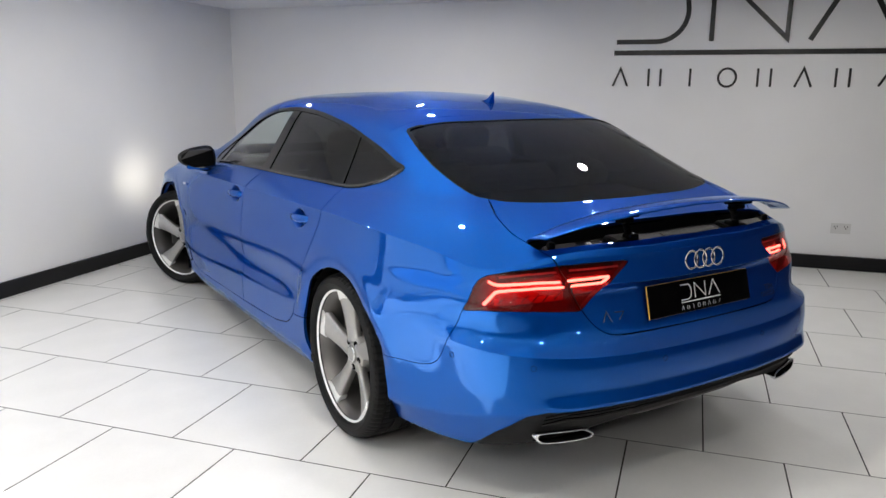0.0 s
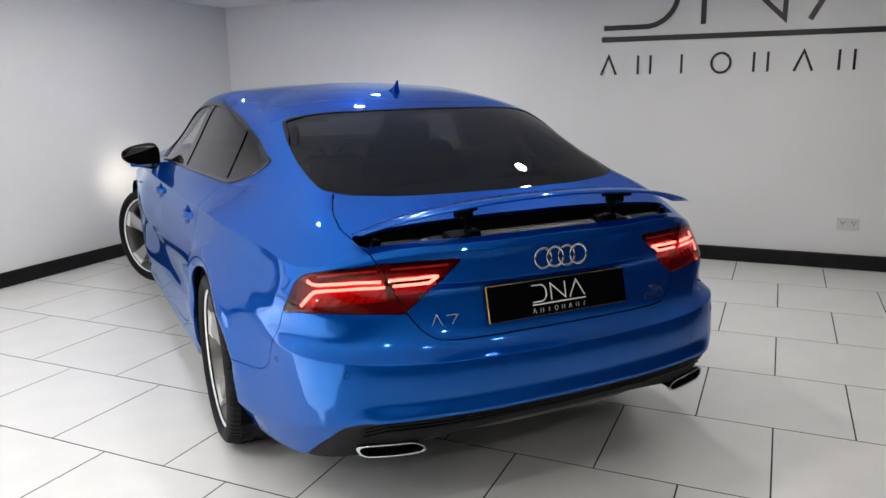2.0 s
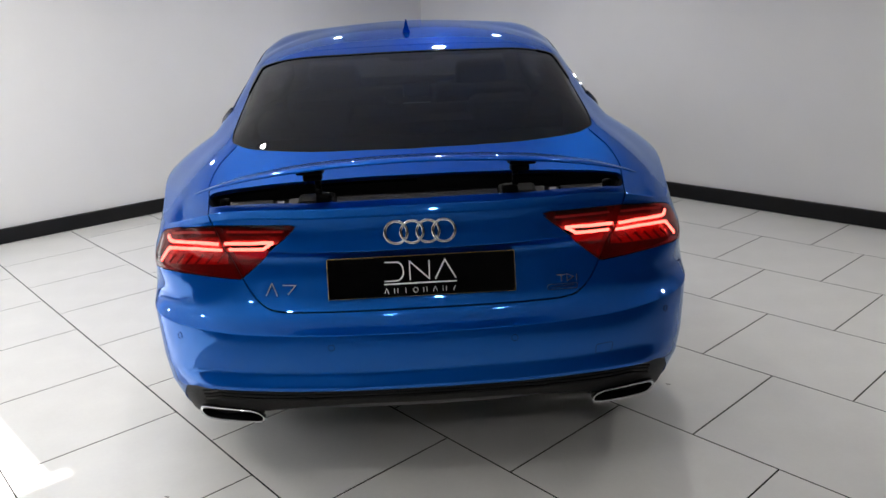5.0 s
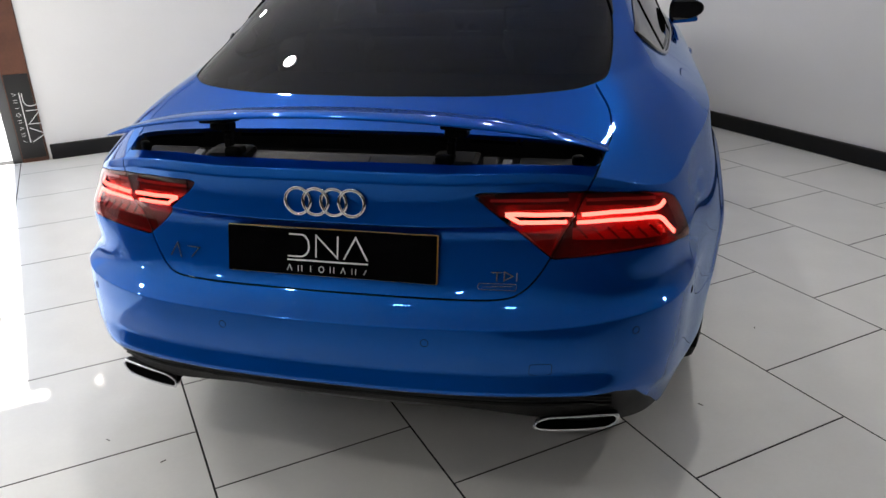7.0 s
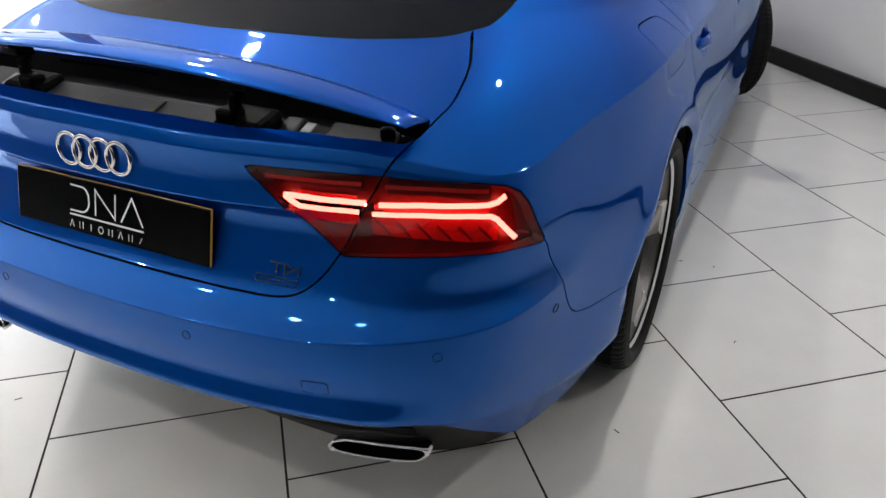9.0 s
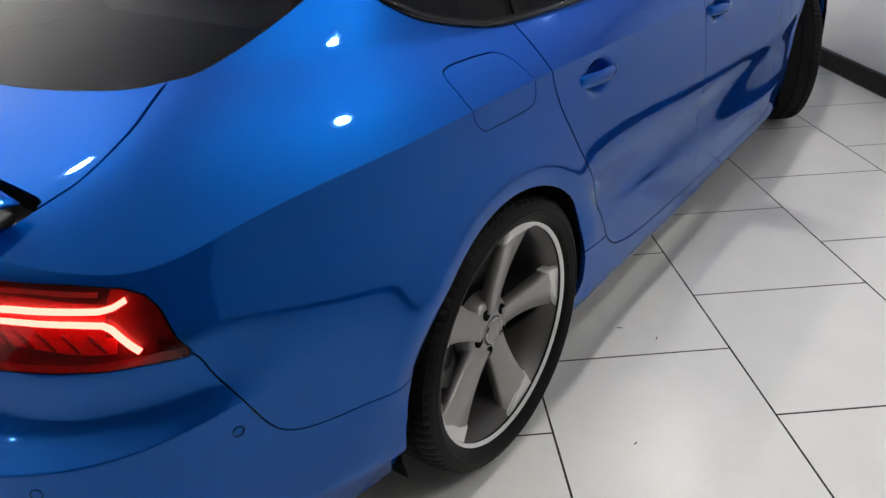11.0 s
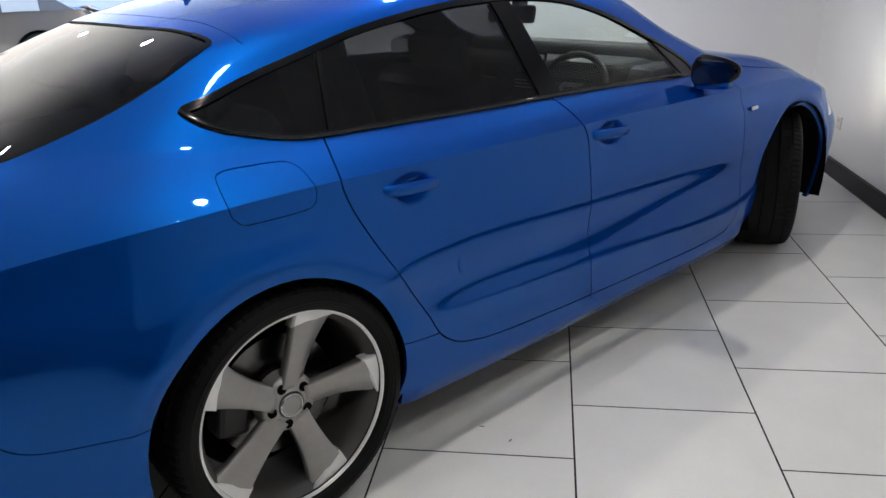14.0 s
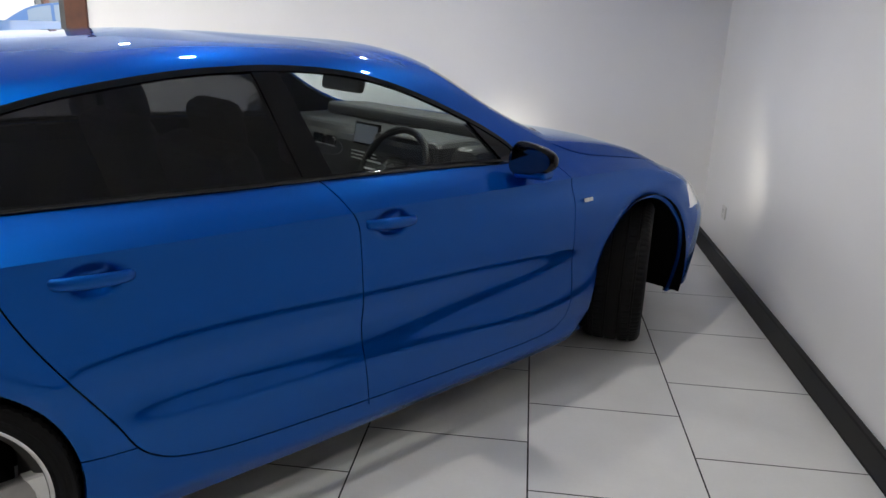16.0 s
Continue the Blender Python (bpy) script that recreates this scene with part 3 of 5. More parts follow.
def with_flares(grid):
    """Rolls the skin inwards towards the edge of each wheel arch, below a soft swelling round it."""
    x, y, z = grid[..., 0], grid[..., 1], grid[..., 2]
    for cy, cz, r, k in ((-0.03, 0.355, 0.372, 1.0), (2.83, 0.345, 0.396, 0.8)):
        d = np.hypot(y - cy, z - cz) - r
        roll = np.clip(1 - d / 0.048, 0, 1.6) ** 2 * 0.0105
        swell = 0.006 * np.exp(-((d - 0.05) / 0.035) ** 2)
        up = np.clip((z - 0.40) / 0.10, 0, 1) * (np.abs(x) > 0.75)
        grid[..., 0] += np.sign(x) * k * up * (swell - roll)
    return grid


skin = Skin(with_cups(with_flares(build_grid())))


def arches(v):
    r = np.minimum(np.hypot(v[:, 1] + 0.03, v[:, 2] - 0.355) - 0.372, np.hypot(v[:, 1] - 2.83, v[:, 2] - 0.345) - 0.396)
    return np.maximum(r, 0.45 - np.abs(v[:, 0]))


skin.drop(skin.cut(arches(skin.v)))
MESH_BLACK = mat("matt_black_mesh", (.0035, .0035, .0038), rough=.6, spec=.2, bump=.5, bump_scale=220)
TAGS = dict(shell=0, side_glass=1, rear_glass=2, windscreen=3, lid_lamp=4, body_lamp=5, diffuser=6, well=7, trim=8, pillar=9, tailgate=10, rear_door=11, front_door=12, bumper=13, flap=14, bonnet=15, sill=16, gap=99, headlamp=17, front_glass=18, quarter_glass=19)


def mark(f, name, only=("shell",), where=None):
    """Cuts along f = 0 and gives the faces inside to the region of that name."""
    inside = skin.cut(f)
    if where is not None:
        inside &= where(skin.centre())
    old = np.isin(skin.tag, [TAGS[o] for o in only])
    skin.tag[inside & old] = TAGS[name]


def side_view(v):
    return np.stack([v[:, 1], v[:, 2]], 1)


def on_side(v):
    return 0.60 - np.abs(v[:, 0])


# side windows: a gloss trim all round, panes and pillars inside it
DLO = [(-.098, 1.122), (-.06, 1.080), (.015, 1.049), (.132, 1.022), (.245, 1.013), (.50, 1.011), (.85, 1.006), (1.12, 1.003), (1.45, .995), (1.75, .984), (1.96, .975), (2.03, .985), (2.02, 1.035), (1.91, 1.108), (1.75, 1.182), (1.56, 1.252), (1.38, 1.30), (1.21, 1.322), (1.05, 1.329), (.92, 1.326), (.78, 1.318), (.60, 1.296), (.43, 1.266), (.255, 1.222), (.10, 1.182), (-.02, 1.145)]
dlo_line = rounded(DLO, steps=5)


def dlo(grow):
    def f(v):
        return np.maximum(outline_distance(side_view(v), dlo_line) + grow, 0.55 - np.abs(v[:, 0]))
    return f


mark(dlo(0)(skin.v), "trim")
mark(dlo(0.016)(skin.v), "pillar", ("trim",))


def groove(line, half, view, limit, only=("shell",)):
    """Cuts a gap of twice half along an open or closed line in a view, where limit is negative."""
    p = view(skin.v)
    d = outline_distance(p, line, closed=False)
    near = ((d[skin.f] < 0.03) & (limit(skin.v)[skin.f] < 0)).all(1)
    skin.cut(np.where(d < 0.1, side_of(p, line), 1.0), near)
    d = outline_distance(view(skin.v), line, closed=False)
    mark(np.maximum(d - half, limit(skin.v)), "gap", only)


def lean(p, a, b):
    """Signed distance of side-view points to the line a-b (left of it is positive)."""
    d = np.subtract(b, a)
    n = np.array((-d[1], d[0])) / np.hypot(*d)
    return (p - np.array(a)) @ n


P = lambda: side_view(skin.v)  # noqa: E731
mark(np.maximum(lean(P(), (1.17, 1.0), (1.07, 1.33)), on_side(skin.v) - 0.1), "front_glass", ("pillar",))
mark(np.maximum(-lean(P(), (1.065, 1.0), (0.985, 1.33)), on_side(skin.v) - 0.1), "side_glass", ("pillar",))
mark(np.maximum(-lean(P(), (0.262, 1.0), (0.335, 1.25)), on_side(skin.v) - 0.1), "pillar", ("side_glass",))
mark(np.maximum(-lean(P(), (0.248, 1.0), (0.321, 1.25)), on_side(skin.v) - 0.1), "quarter_glass", ("pillar",), lambda c: c[:, 1] < 0.5)
mark(np.maximum(lean(P(), (1.93, 1.0), (1.79, 1.20)), on_side(skin.v) - 0.1), "pillar", ("front_glass",))


# rear window, windscreen: seen from above
def from_above(v):
    return np.stack([np.abs(v[:, 0]), v[:, 1]], 1)


REAR = [(-.2, -.668), (0, -.665), (.30, -.648), (.50, -.59), (.575, -.528), (.602, -.46), (.607, -.30), (.597, -.12), (.577, .03), (.555, .062), (.45, .035), (.25, -.008), (0, -.02), (-.2, -.02)]
rear_line = rounded(REAR, steps=5)
mark(np.maximum(outline_distance(from_above(skin.v), rear_line), 0.9 - skin.v[:, 2]), "trim")
mark(np.maximum(outline_distance(from_above(skin.v), rear_line) + 0.0025 + 0.010 * np.clip((skin.v[:, 1] + 0.10) / 0.05, 0, 1), 0.9 - skin.v[:, 2]), "rear_glass", ("trim",), lambda c: (np.abs(c[:, 0]) < 0.62) & (c[:, 1] < 0.2))
FRONT = [(-.2, 2.53), (0, 2.53), (.25, 2.51), (.45, 2.46), (.60, 2.40), (.655, 2.33), (.655, 2.2), (.615, 2.0), (.555, 1.80), (.48, 1.85), (.23, 1.895), (0, 1.905), (-.2, 1.905)]
front_line = rounded(FRONT, steps=5)
mark(np.maximum(outline_distance(from_above(skin.v), front_line), 0.95 - skin.v[:, 2]), "windscreen")


# tail lamps: the view at an angle on to the tail's corner
def corner_view(v):
    return np.stack([0.88 * np.abs(v[:, 0]) + 0.48 * (v[:, 1] + 1), v[:, 2]], 1)


LAMP = [(.312, .8705), (.304, .879), (.303, .885), (.310, .8885), (.325, .8893), (.434, .8875), (.543, .882), (.70, .861), (.765, .845), (.791, .831), (.808, .808), (.826, .765), (.843, .731), (.838, .726), (.783, .737), (.70, .742), (.62, .740), (.468, .7305)]
behind = lambda v: v[:, 1] + 0.45  # noqa: E731
mark(np.maximum(outline_distance(corner_view(skin.v), LAMP), behind(skin.v)), "body_lamp")
mark(np.maximum(lean(corner_view(skin.v), (.462, .73), (.546, .886)) * -1, behind(skin.v)), "lid_lamp", ("body_lamp",))

# diffuser: black below the bumper's painted edge
edge = np.interp(np.abs(skin.v[:, 0]), (.0, .60, .67, .715, .757, .785), (.434, .434, .430, .408, .328, .225))
mark(np.maximum(skin.v[:, 2] - edge, skin.v[:, 1] + 0.74), "diffuser")

# the spoiler's well
WELL = [(-.2, -.978), (0, -.978), (.30, -.962), (.50, -.915), (.592, -.876), (.610, -.840), (.612, -.806), (.605, -.796), (.50, -.806), (.41, -.814), (.25, -.828), (0, -.833), (-.2, -.833)]
mark(np.maximum(outline_distance(from_above(skin.v), WELL), 0.86 - skin.v[:, 2]), "well")


# shut lines: narrow gaps cut right through
def tail_view(v):
    return np.stack([np.abs(v[:, 0]), v[:, 2]], 1)


TAILGATE = rounded([(.573, 1.045), (.590, 1.028), (.613, 1.002), (.624, .966), (.616, .946), (.600, .918), (.582, .883), (.545, .808), (.507, .732), (.478, .688), (.445, .660), (.402, .648), (.302, .645), (.15, .645), (-.05, .645)], closed=False, steps=6)
GAP = 0.0022
DOOR_BACK = rounded([(.236, 1.022), (.205, .961), (.196, .903), (.242, .787), (.318, .657), (.423, .497), (.473, .411), (.53, .362), (.60, .336), (.75, .312), (1.1, .294), (1.5, .281), (1.9, .275), (2.12, .281), (2.21, .30), (2.25, .345), (2.262, .45), (2.245, .668), (2.256, .846), (2.25, .93), (2.17, .975), (2.03, .985)], closed=False, steps=6)
DOOR_MID = rounded([(1.095, 1.012), (1.122, .992), (1.163, .925), (1.190, .857), (1.187, .705), (1.192, .494), (1.21, .35), (1.22, .270)], closed=False, steps=6)
FLAP = rounded([(-.105, .975), (-.085, .990), (-.03, .992), (.06, .989), (.095, .983), (.113, .962), (.118, .915), (.105, .887), (.07, .879), (-.06, .879), (-.09, .884), (-.112, .915)], steps=5)
BUMPER = rounded([(-.765, .742), (-.743, .722), (-.729, .684), (-.709, .638), (-.673, .562), (-.645, .523), (-.605, .502), (-.548, .492), (-.47, .487), (-.33, .478)], closed=False, steps=6)
BONNET = rounded([(.735, 2.30), (.775, 2.45), (.79, 2.7), (.785, 2.95), (.73, 3.2), (.60, 3.40), (.30, 3.55), (-.05, 3.58)], closed=False, steps=6)
SILL = rounded([(.30, .43), (.42, .415), (.475, .41)], closed=False)
rear_only = lambda v: v[:, 1] + 0.42  # noqa: E731
top_only = lambda z: (lambda v: z - v[:, 2])  # noqa: E731
right_side = lambda v: 0.60 - v[:, 0]  # noqa: E731
groove(np.array(LAMP + LAMP[:1]), 0.0011, corner_view, behind, ("shell", "body_lamp", "lid_lamp"))
groove(TAILGATE, GAP - 0.0003, tail_view, rear_only, ("shell", "body_lamp", "lid_lamp"))
groove(DOOR_BACK, GAP, side_view, on_side)
groove(DOOR_MID, GAP, side_view, on_side)
groove(SILL, GAP * 0.8, side_view, on_side)
groove(np.concatenate([FLAP, FLAP[:1]]), 0.0011, side_view, right_side)
groove(BUMPER, 0.0013, side_view, on_side)
groove(BONNET, GAP, from_above, top_only(0.78))
ROOF_SEAM = rounded([(.60, .125), (.57, .115), (.45, .092), (.25, .055), (-.05, .045)], closed=False)
groove(ROOF_SEAM, 0.0015, from_above, top_only(1.2))
skin.drop(skin.tag == TAGS["gap"])
c = skin.centre()
hl = (c[:, 1] > 3.28) & (c[:, 2] > 0.63) & (c[:, 2] < 0.775) & (np.abs(c[:, 0]) > 0.40) & (skin.tag == 0)
skin.tag[hl] = TAGS["headlamp"]
free = skin.tag == 0
cs, ca, ct = side_view(c), from_above(c), tail_view(c)
inside = lambda p, line: outline_distance(p, line) < 0  # noqa: E731
on = np.abs(c[:, 0]) > 0.6
back = [p for p in DOOR_BACK if p[0] <= 1.22 and p[1] < 1.03]
front = [p for p in DOOR_BACK if p[0] > 1.22]
skin.tag[free & on & inside(cs, np.array(back + list(DOOR_MID[::-1])))] = TAGS["rear_door"]
skin.tag[free & on & inside(cs, np.array(list(DOOR_MID) + front))] = TAGS["front_door"]
free = skin.tag == 0
skin.tag[free & on & (c[:, 0] > 0) & inside(cs, FLAP)] = TAGS["flap"]
free = skin.tag == 0
gate = np.concatenate([TAILGATE, [(-.05, 1.2), (.573, 1.2)]])
skin.tag[free & (c[:, 1] < -0.42) & inside(ct, gate)] = TAGS["tailgate"]
skin.tag[free & (c[:, 1] < 0.09) & (np.abs(c[:, 0]) < 0.55) & (c[:, 2] > 1.2) & (c[:, 1] < np.interp(np.abs(c[:, 0]), (0, .25, .45, .57), (.047, .055, .092, .115)))] = TAGS["tailgate"]
free = skin.tag == 0
bump_edge = np.interp(c[:, 1], (-1.2, -.765, -.743, -.729, -.709, -.673, -.645, -.605, -.548, -.47, -.33), (.742, .742, .722, .684, .638, .562, .523, .502, .492, .487, .478))
skin.tag[free & (c[:, 1] < -0.3) & (c[:, 2] < bump_edge)] = TAGS["bumper"]
free = skin.tag == 0
skin.tag[free & (c[:, 1] > 2.2) & (c[:, 2] > 0.78) & inside(ca, np.concatenate([BONNET, [(-.05, 2.3)]]))] = TAGS["bonnet"]


def tagged_panel(name, tag, material, side=0, depth=0.012, label="", lift=0.0, parent=None):
    m = skin.tag == TAGS[tag]
    if side:
        m = m & (skin.centre()[:, 0] * side > 0)
    return panel(name, skin, m, material, parent or car, depth, label, lift)


# an added near-black inner skin closes the gaps and stands in for their shade
m = np.isin(skin.tag, [TAGS[k] for k in ("shell", "tailgate", "rear_door", "front_door", "bumper", "flap", "bonnet")])
panel("inner_shell", skin, m, BLACK_DEEP, car, -0.008, "", -0.022)
tagged_panel("body_shell", "shell", BLUE, label="blue painted wings, pillars and roof")
tagged_panel("tailgate", "tailgate", BLUE, label="blue painted tailgate")
tagged_panel("rear_bumper", "bumper", BLUE, label="smooth blue painted bumper")
tagged_panel("bonnet", "bonnet", BLUE)
tagged_panel("fuel_flap", "flap", BLUE, depth=0.006)
for s in (1, -1):
    tagged_panel("rear_door", "rear_door", BLUE, s)
    tagged_panel("front_door", "front_door", BLUE, s)
    tagged_panel("rear_window", "side_glass", GLASS_DARK, s, 0.004, "dark privacy glass", -0.004)
    tagged_panel("quarter_window", "quarter_glass", GLASS_DARK, s, 0.004, "dark privacy glass", -0.004)
    tagged_panel("front_window", "front_glass", GLASS_CLEAR, s, 0.004, "clear green-tinted glass", -0.004)
    cy = skin.centre()
    for name, lo, hi in (("quarter_bar", -1, .8), ("door_pillar", .8, 1.5), ("mirror_corner", 1.5, 3)):
        panel(name, skin, (skin.tag == TAGS["pillar"]) & (cy[:, 0] * s > 0) & (cy[:, 1] > lo) & (cy[:, 1] < hi), BLACK_GLOSS, car, 0.02, "gloss black")
    m = (skin.tag == TAGS["trim"]) & (skin.centre()[:, 0] * s > 0) & (skin.centre()[:, 1] > -0.11) & (np.abs(skin.centre()[:, 0]) > 0.5)
    panel("window_trim", skin, m & (skin.centre()[:, 2] > 0.97), BLACK_GLOSS, car, 0.01, "gloss black window surround", 0.003)

BEAD_BLACK = mat("polished_black_bead", (.002, .002, .0022), rough=.06, spec=.6)


def on_side_skin(y, z, side):
    """The place on the car's side at (y, z), and its normal."""
    i = np.nonzero((skin.v[:, 0] > 0.5) & (np.abs(skin.v[:, 1] - y) < 0.12) & (np.abs(skin.v[:, 2] - z) < 0.12))[0]
    d = np.hypot(skin.v[i, 1] - y, skin.v[i, 2] - z)
    k = i[np.argsort(d)[:10]]
    q = np.concatenate([skin.v[k, 1:] - (y, z), np.ones((10, 1))], 1)
    x = np.linalg.lstsq(q, skin.v[k, 0], rcond=None)[0][2]
    n = skin.n[k].mean(0)
    return np.array((side * x, y, z)), n * (side, 1, 1) / np.linalg.norm(n)


for s in (1, -1):                # a rounded gloss bead along the windows' lower edge and round their rear tip
    line = sorted((p for p in dlo_line if p[0] < 1.97 and (p[1] < 1.03 or p[0] < 0.02) and p[1] < 1.118), key=lambda p: p[0] - 4 * max(0.0, p[1] - 1.06))
    v, f = [], []
    for p in line:
        q, n = on_side_skin(p[0], p[1] + 0.004, s)
        up = np.array((0, 0, 1.0)) if p[0] > 0 else np.array((0, 0.6, 0.8))
        for j in range(8):
            b = 2 * math.pi * j / 8
            v.append(q + n * (0.003 + 0.0055 * math.cos(b)) + up * 0.0075 * math.sin(b))
    f = [(8 * i + j, 8 * i + (j + 1) % 8, 8 * i + 8 + (j + 1) % 8, 8 * i + 8 + j) for i in range(len(line) - 1) for j in range(8)]
    link_mesh("window_bead", v, f, BEAD_BLACK, car, "gloss black bead", smooth=True)
m = (skin.tag == TAGS["trim"]) & (np.abs(skin.centre()[:, 0]) < 0.64) & (skin.centre()[:, 1] < 0.2)
panel("rear_window_seal", skin, m, BLACK_DEEP, car, 0.012)
tagged_panel("rear_screen", "rear_glass", GLASS_REAR, 0, 0.004, "dark tinted rear window", -0.002)
tagged_panel("windscreen", "windscreen", GLASS_CLEAR, 0, 0.004, "", -0.002)
tagged_panel("diffuser", "diffuser", MESH_BLACK, 0, 0.02, "black plastic rear diffuser", -0.004)
tagged_panel("spoiler_well", "well", BLACK_PLASTIC, 0, -0.05, "black plastic spoiler well", -0.055)

# lamps
LENS_RED = glass("red_lens", (0.72, 0.12, 0.11))
LAMP_BASE = mat("lamp_base", (0.13, 0.012, 0.011), rough=0.3, var=0.3, scale=60)
LAMP_LIT = mat("light_bar", (1.0, 0.06, 0.06), rough=0.4, emit=2.9, emit_color=(1.0, 0.50, 0.40))
# both reflectors emit red themselves, in place of light thrown back from the bars
LAMP_GLOW = mat("glowing_reflector", (0.16, 0.006, 0.006), rough=0.3, emit=0.055, emit_color=(1.0, 0.02, 0.015))
LAMP_DIM = mat("faintly_glowing_reflector", (0.4, 0.015, 0.015), rough=0.3, emit=0.02, emit_color=(1.0, 0.02, 0.015))
LAMP_SMOKE = mat("lamp_smoked_strip", (0.55, 0.45, 0.45), rough=0.2)
LAMP_BROWN = mat("smoked_brown_plastic", (.020, .008, .007), rough=.35, var=.2, scale=80)
HEAD = mat("headlamp_glass", (0.75, 0.77, 0.8), rough=0.08, coat=1.0)
lamp_mask = np.isin(skin.tag, [4, 5])
lamp_ids = np.unique(skin.f[lamp_mask])
lamp_ids = lamp_ids[skin.v[lamp_ids, 0] > 0]
lamp_av, lamp_v, lamp_n = corner_view(skin.v[lamp_ids]), skin.v[lamp_ids], skin.n[lamp_ids]


def on_lamp(a, z, sink):
    """The place on the right lamp at (a, z) of the corner view, sunk below the lens."""
    d = np.hypot(lamp_av[:, 0] - a, lamp_av[:, 1] - z)
    k = np.nonzero(d < 0.07)[0]
    near = np.exp(-(d[k, None] / 0.03) ** 2)
    p = lamp_av[k] - (a, z)
    q = np.concatenate([p, p ** 2, p[:, :1] * p[:, 1:], np.ones((len(k), 1))], 1)
    place = np.linalg.lstsq(q * near, lamp_v[k] * near, rcond=None)[0][5]
    n = (near * lamp_n[k]).sum(0)
    return place - sink * n / np.linalg.norm(n)


def lamp_strip(name, pts, half, sink, material, side, parent, steps=5, taper=None):
    """A flat bar along a line on the lamp, with some thickness."""
    p = []
    for a, b in zip(pts[:-1], pts[1:]):
        p += [np.add(a, np.subtract(b, a) * k / steps) for k in range(steps)]
    p.append(np.array(pts[-1]))
    p = np.array(p)
    t = np.gradient(p, axis=0)
    n = np.stack([-t[:, 1], t[:, 0]], 1) / np.linalg.norm(t, axis=1)[:, None]
    v = []
    for q, m in zip(p, n):
        for h, s in ((half, sink), (half, sink + 0.004), (-half, sink + 0.004), (-half, sink)):
            v.append(on_lamp(*(q + m * h), s) * (side, 1, 1))
    f = [(4 * i + k, 4 * i + (k + 1) % 4, 4 * i + 4 + (k + 1) % 4, 4 * i + 4 + k) for i in range(len(p) - 1) for k in range(4)] + [(0, 1, 2, 3), (4 * len(p) - 1, 4 * len(p) - 2, 4 * len(p) - 3, 4 * len(p) - 4)]
    return link_mesh(name, v, f, material, parent)


for s in (1, -1):
    for tag in ("lid_lamp", "body_lamp"):
        lamp = tagged_panel("tail_lamp", tag, LAMP_BASE, s, -0.0245, "lit red tail lamp with smoked red lens", -0.026)
        tagged_panel("lens", tag, LENS_RED, s, 0.006, "smoked red lens", 0.0005, lamp)
        if tag == "lid_lamp":
            lamp_strip("light_bar", [(.513, .8325), (.43, .835), (.366, .838), (.370, .834)], .0042, .010, LAMP_LIT, s, lamp)
            lamp_strip("light_bar", [(.499, .814), (.43, .816), (.394, .816), (.370, .835)], .0042, .009, LAMP_LIT, s, lamp)
            lamp_strip("reflector", [(.495, .811), (.39, .813)], .031, .021, LAMP_GLOW, s, lamp)
            lamp_strip("smoked_band", [(.509, .866), (.345, .8705)], .0125, .0205, LAMP_BROWN, s, lamp)
            lamp_strip("reversing_lamp", [(.507, .866), (.335, .8705)], .0034, .006, LAMP_SMOKE, s, lamp)
        else:
            lamp_strip("light_bar", [(.535, .830), (.61, .8295), (.69, .824), (.735, .820), (.752, .822), (.768, .829)], .0042, .010, LAMP_LIT, s, lamp)
            lamp_strip("light_bar", [(.523, .812), (.61, .812), (.70, .806), (.738, .801), (.750, .794), (.786, .755)], .0042, .009, LAMP_LIT, s, lamp)
            lamp_strip("reflector", [(.525, .806), (.62, .806), (.74, .797)], .022, .021, LAMP_GLOW, s, lamp)
            for k in range(6):
                a = .525 + .038 * k
                lamp_strip("reflector_rib", [(a, .797 - .002 * k), (a + .026, .771 - .002 * k)], .0022, .016, LAMP_BASE, s, lamp, 2)
            lamp_strip("reflector", [(.518, .779), (.63, .778), (.755, .768)], .012, .0215, LAMP_DIM, s, lamp)
            lamp_strip("smoked_band", [(.553, .8605), (.64, .8545), (.745, .839)], .0125, .0205, LAMP_BROWN, s, lamp)
            lamp_strip("reversing_lamp", [(.548, .862), (.64, .855), (.733, .842)], .0034, .006, LAMP_SMOKE, s, lamp)
    tagged_panel("headlamp", "headlamp", HEAD, s, 0.01, "clear headlamp, lit")


# the raised wing and its arms
def wing():
    xs = np.linspace(-1, 1, 61)
    prof = [(0, .0), (.08, .006), (.35, .011), (.75, .009), (.97, .004), (1.0, .0), (.97, -.003), (.6, -.002), (.3, -.004), (.06, -.004)]
    v, f = [], []
    for k in xs:
        a = abs(k)
        x = 0.622 * k
        fy, fz = -.868 + .035 * a**3, 1.042 - .046 * a**2 - .036 * a**5
        ry, rz = -1.016 + .065 * a**2 + .03 * a**6, 1.052 - .062 * a**2 - .018 * a**6
        thin = 1 - 0.55 * a**4
        for c_, h in prof:
            v.append((x, fy + (ry - fy) * c_, fz + (rz - fz) * c_ + h * thin))
    n = len(prof)
    for i in range(60):
        for j in range(n):
            a, b = i * n + j, i * n + (j + 1) % n
            f.append((a, b, b + n, a + n))
    f += [tuple(range(n))[::-1], tuple(60 * n + j for j in range(n))]
    return link_mesh("spoiler", v, f, BLUE, car, "blue raised rear spoiler blade", smooth=True, outward=True)


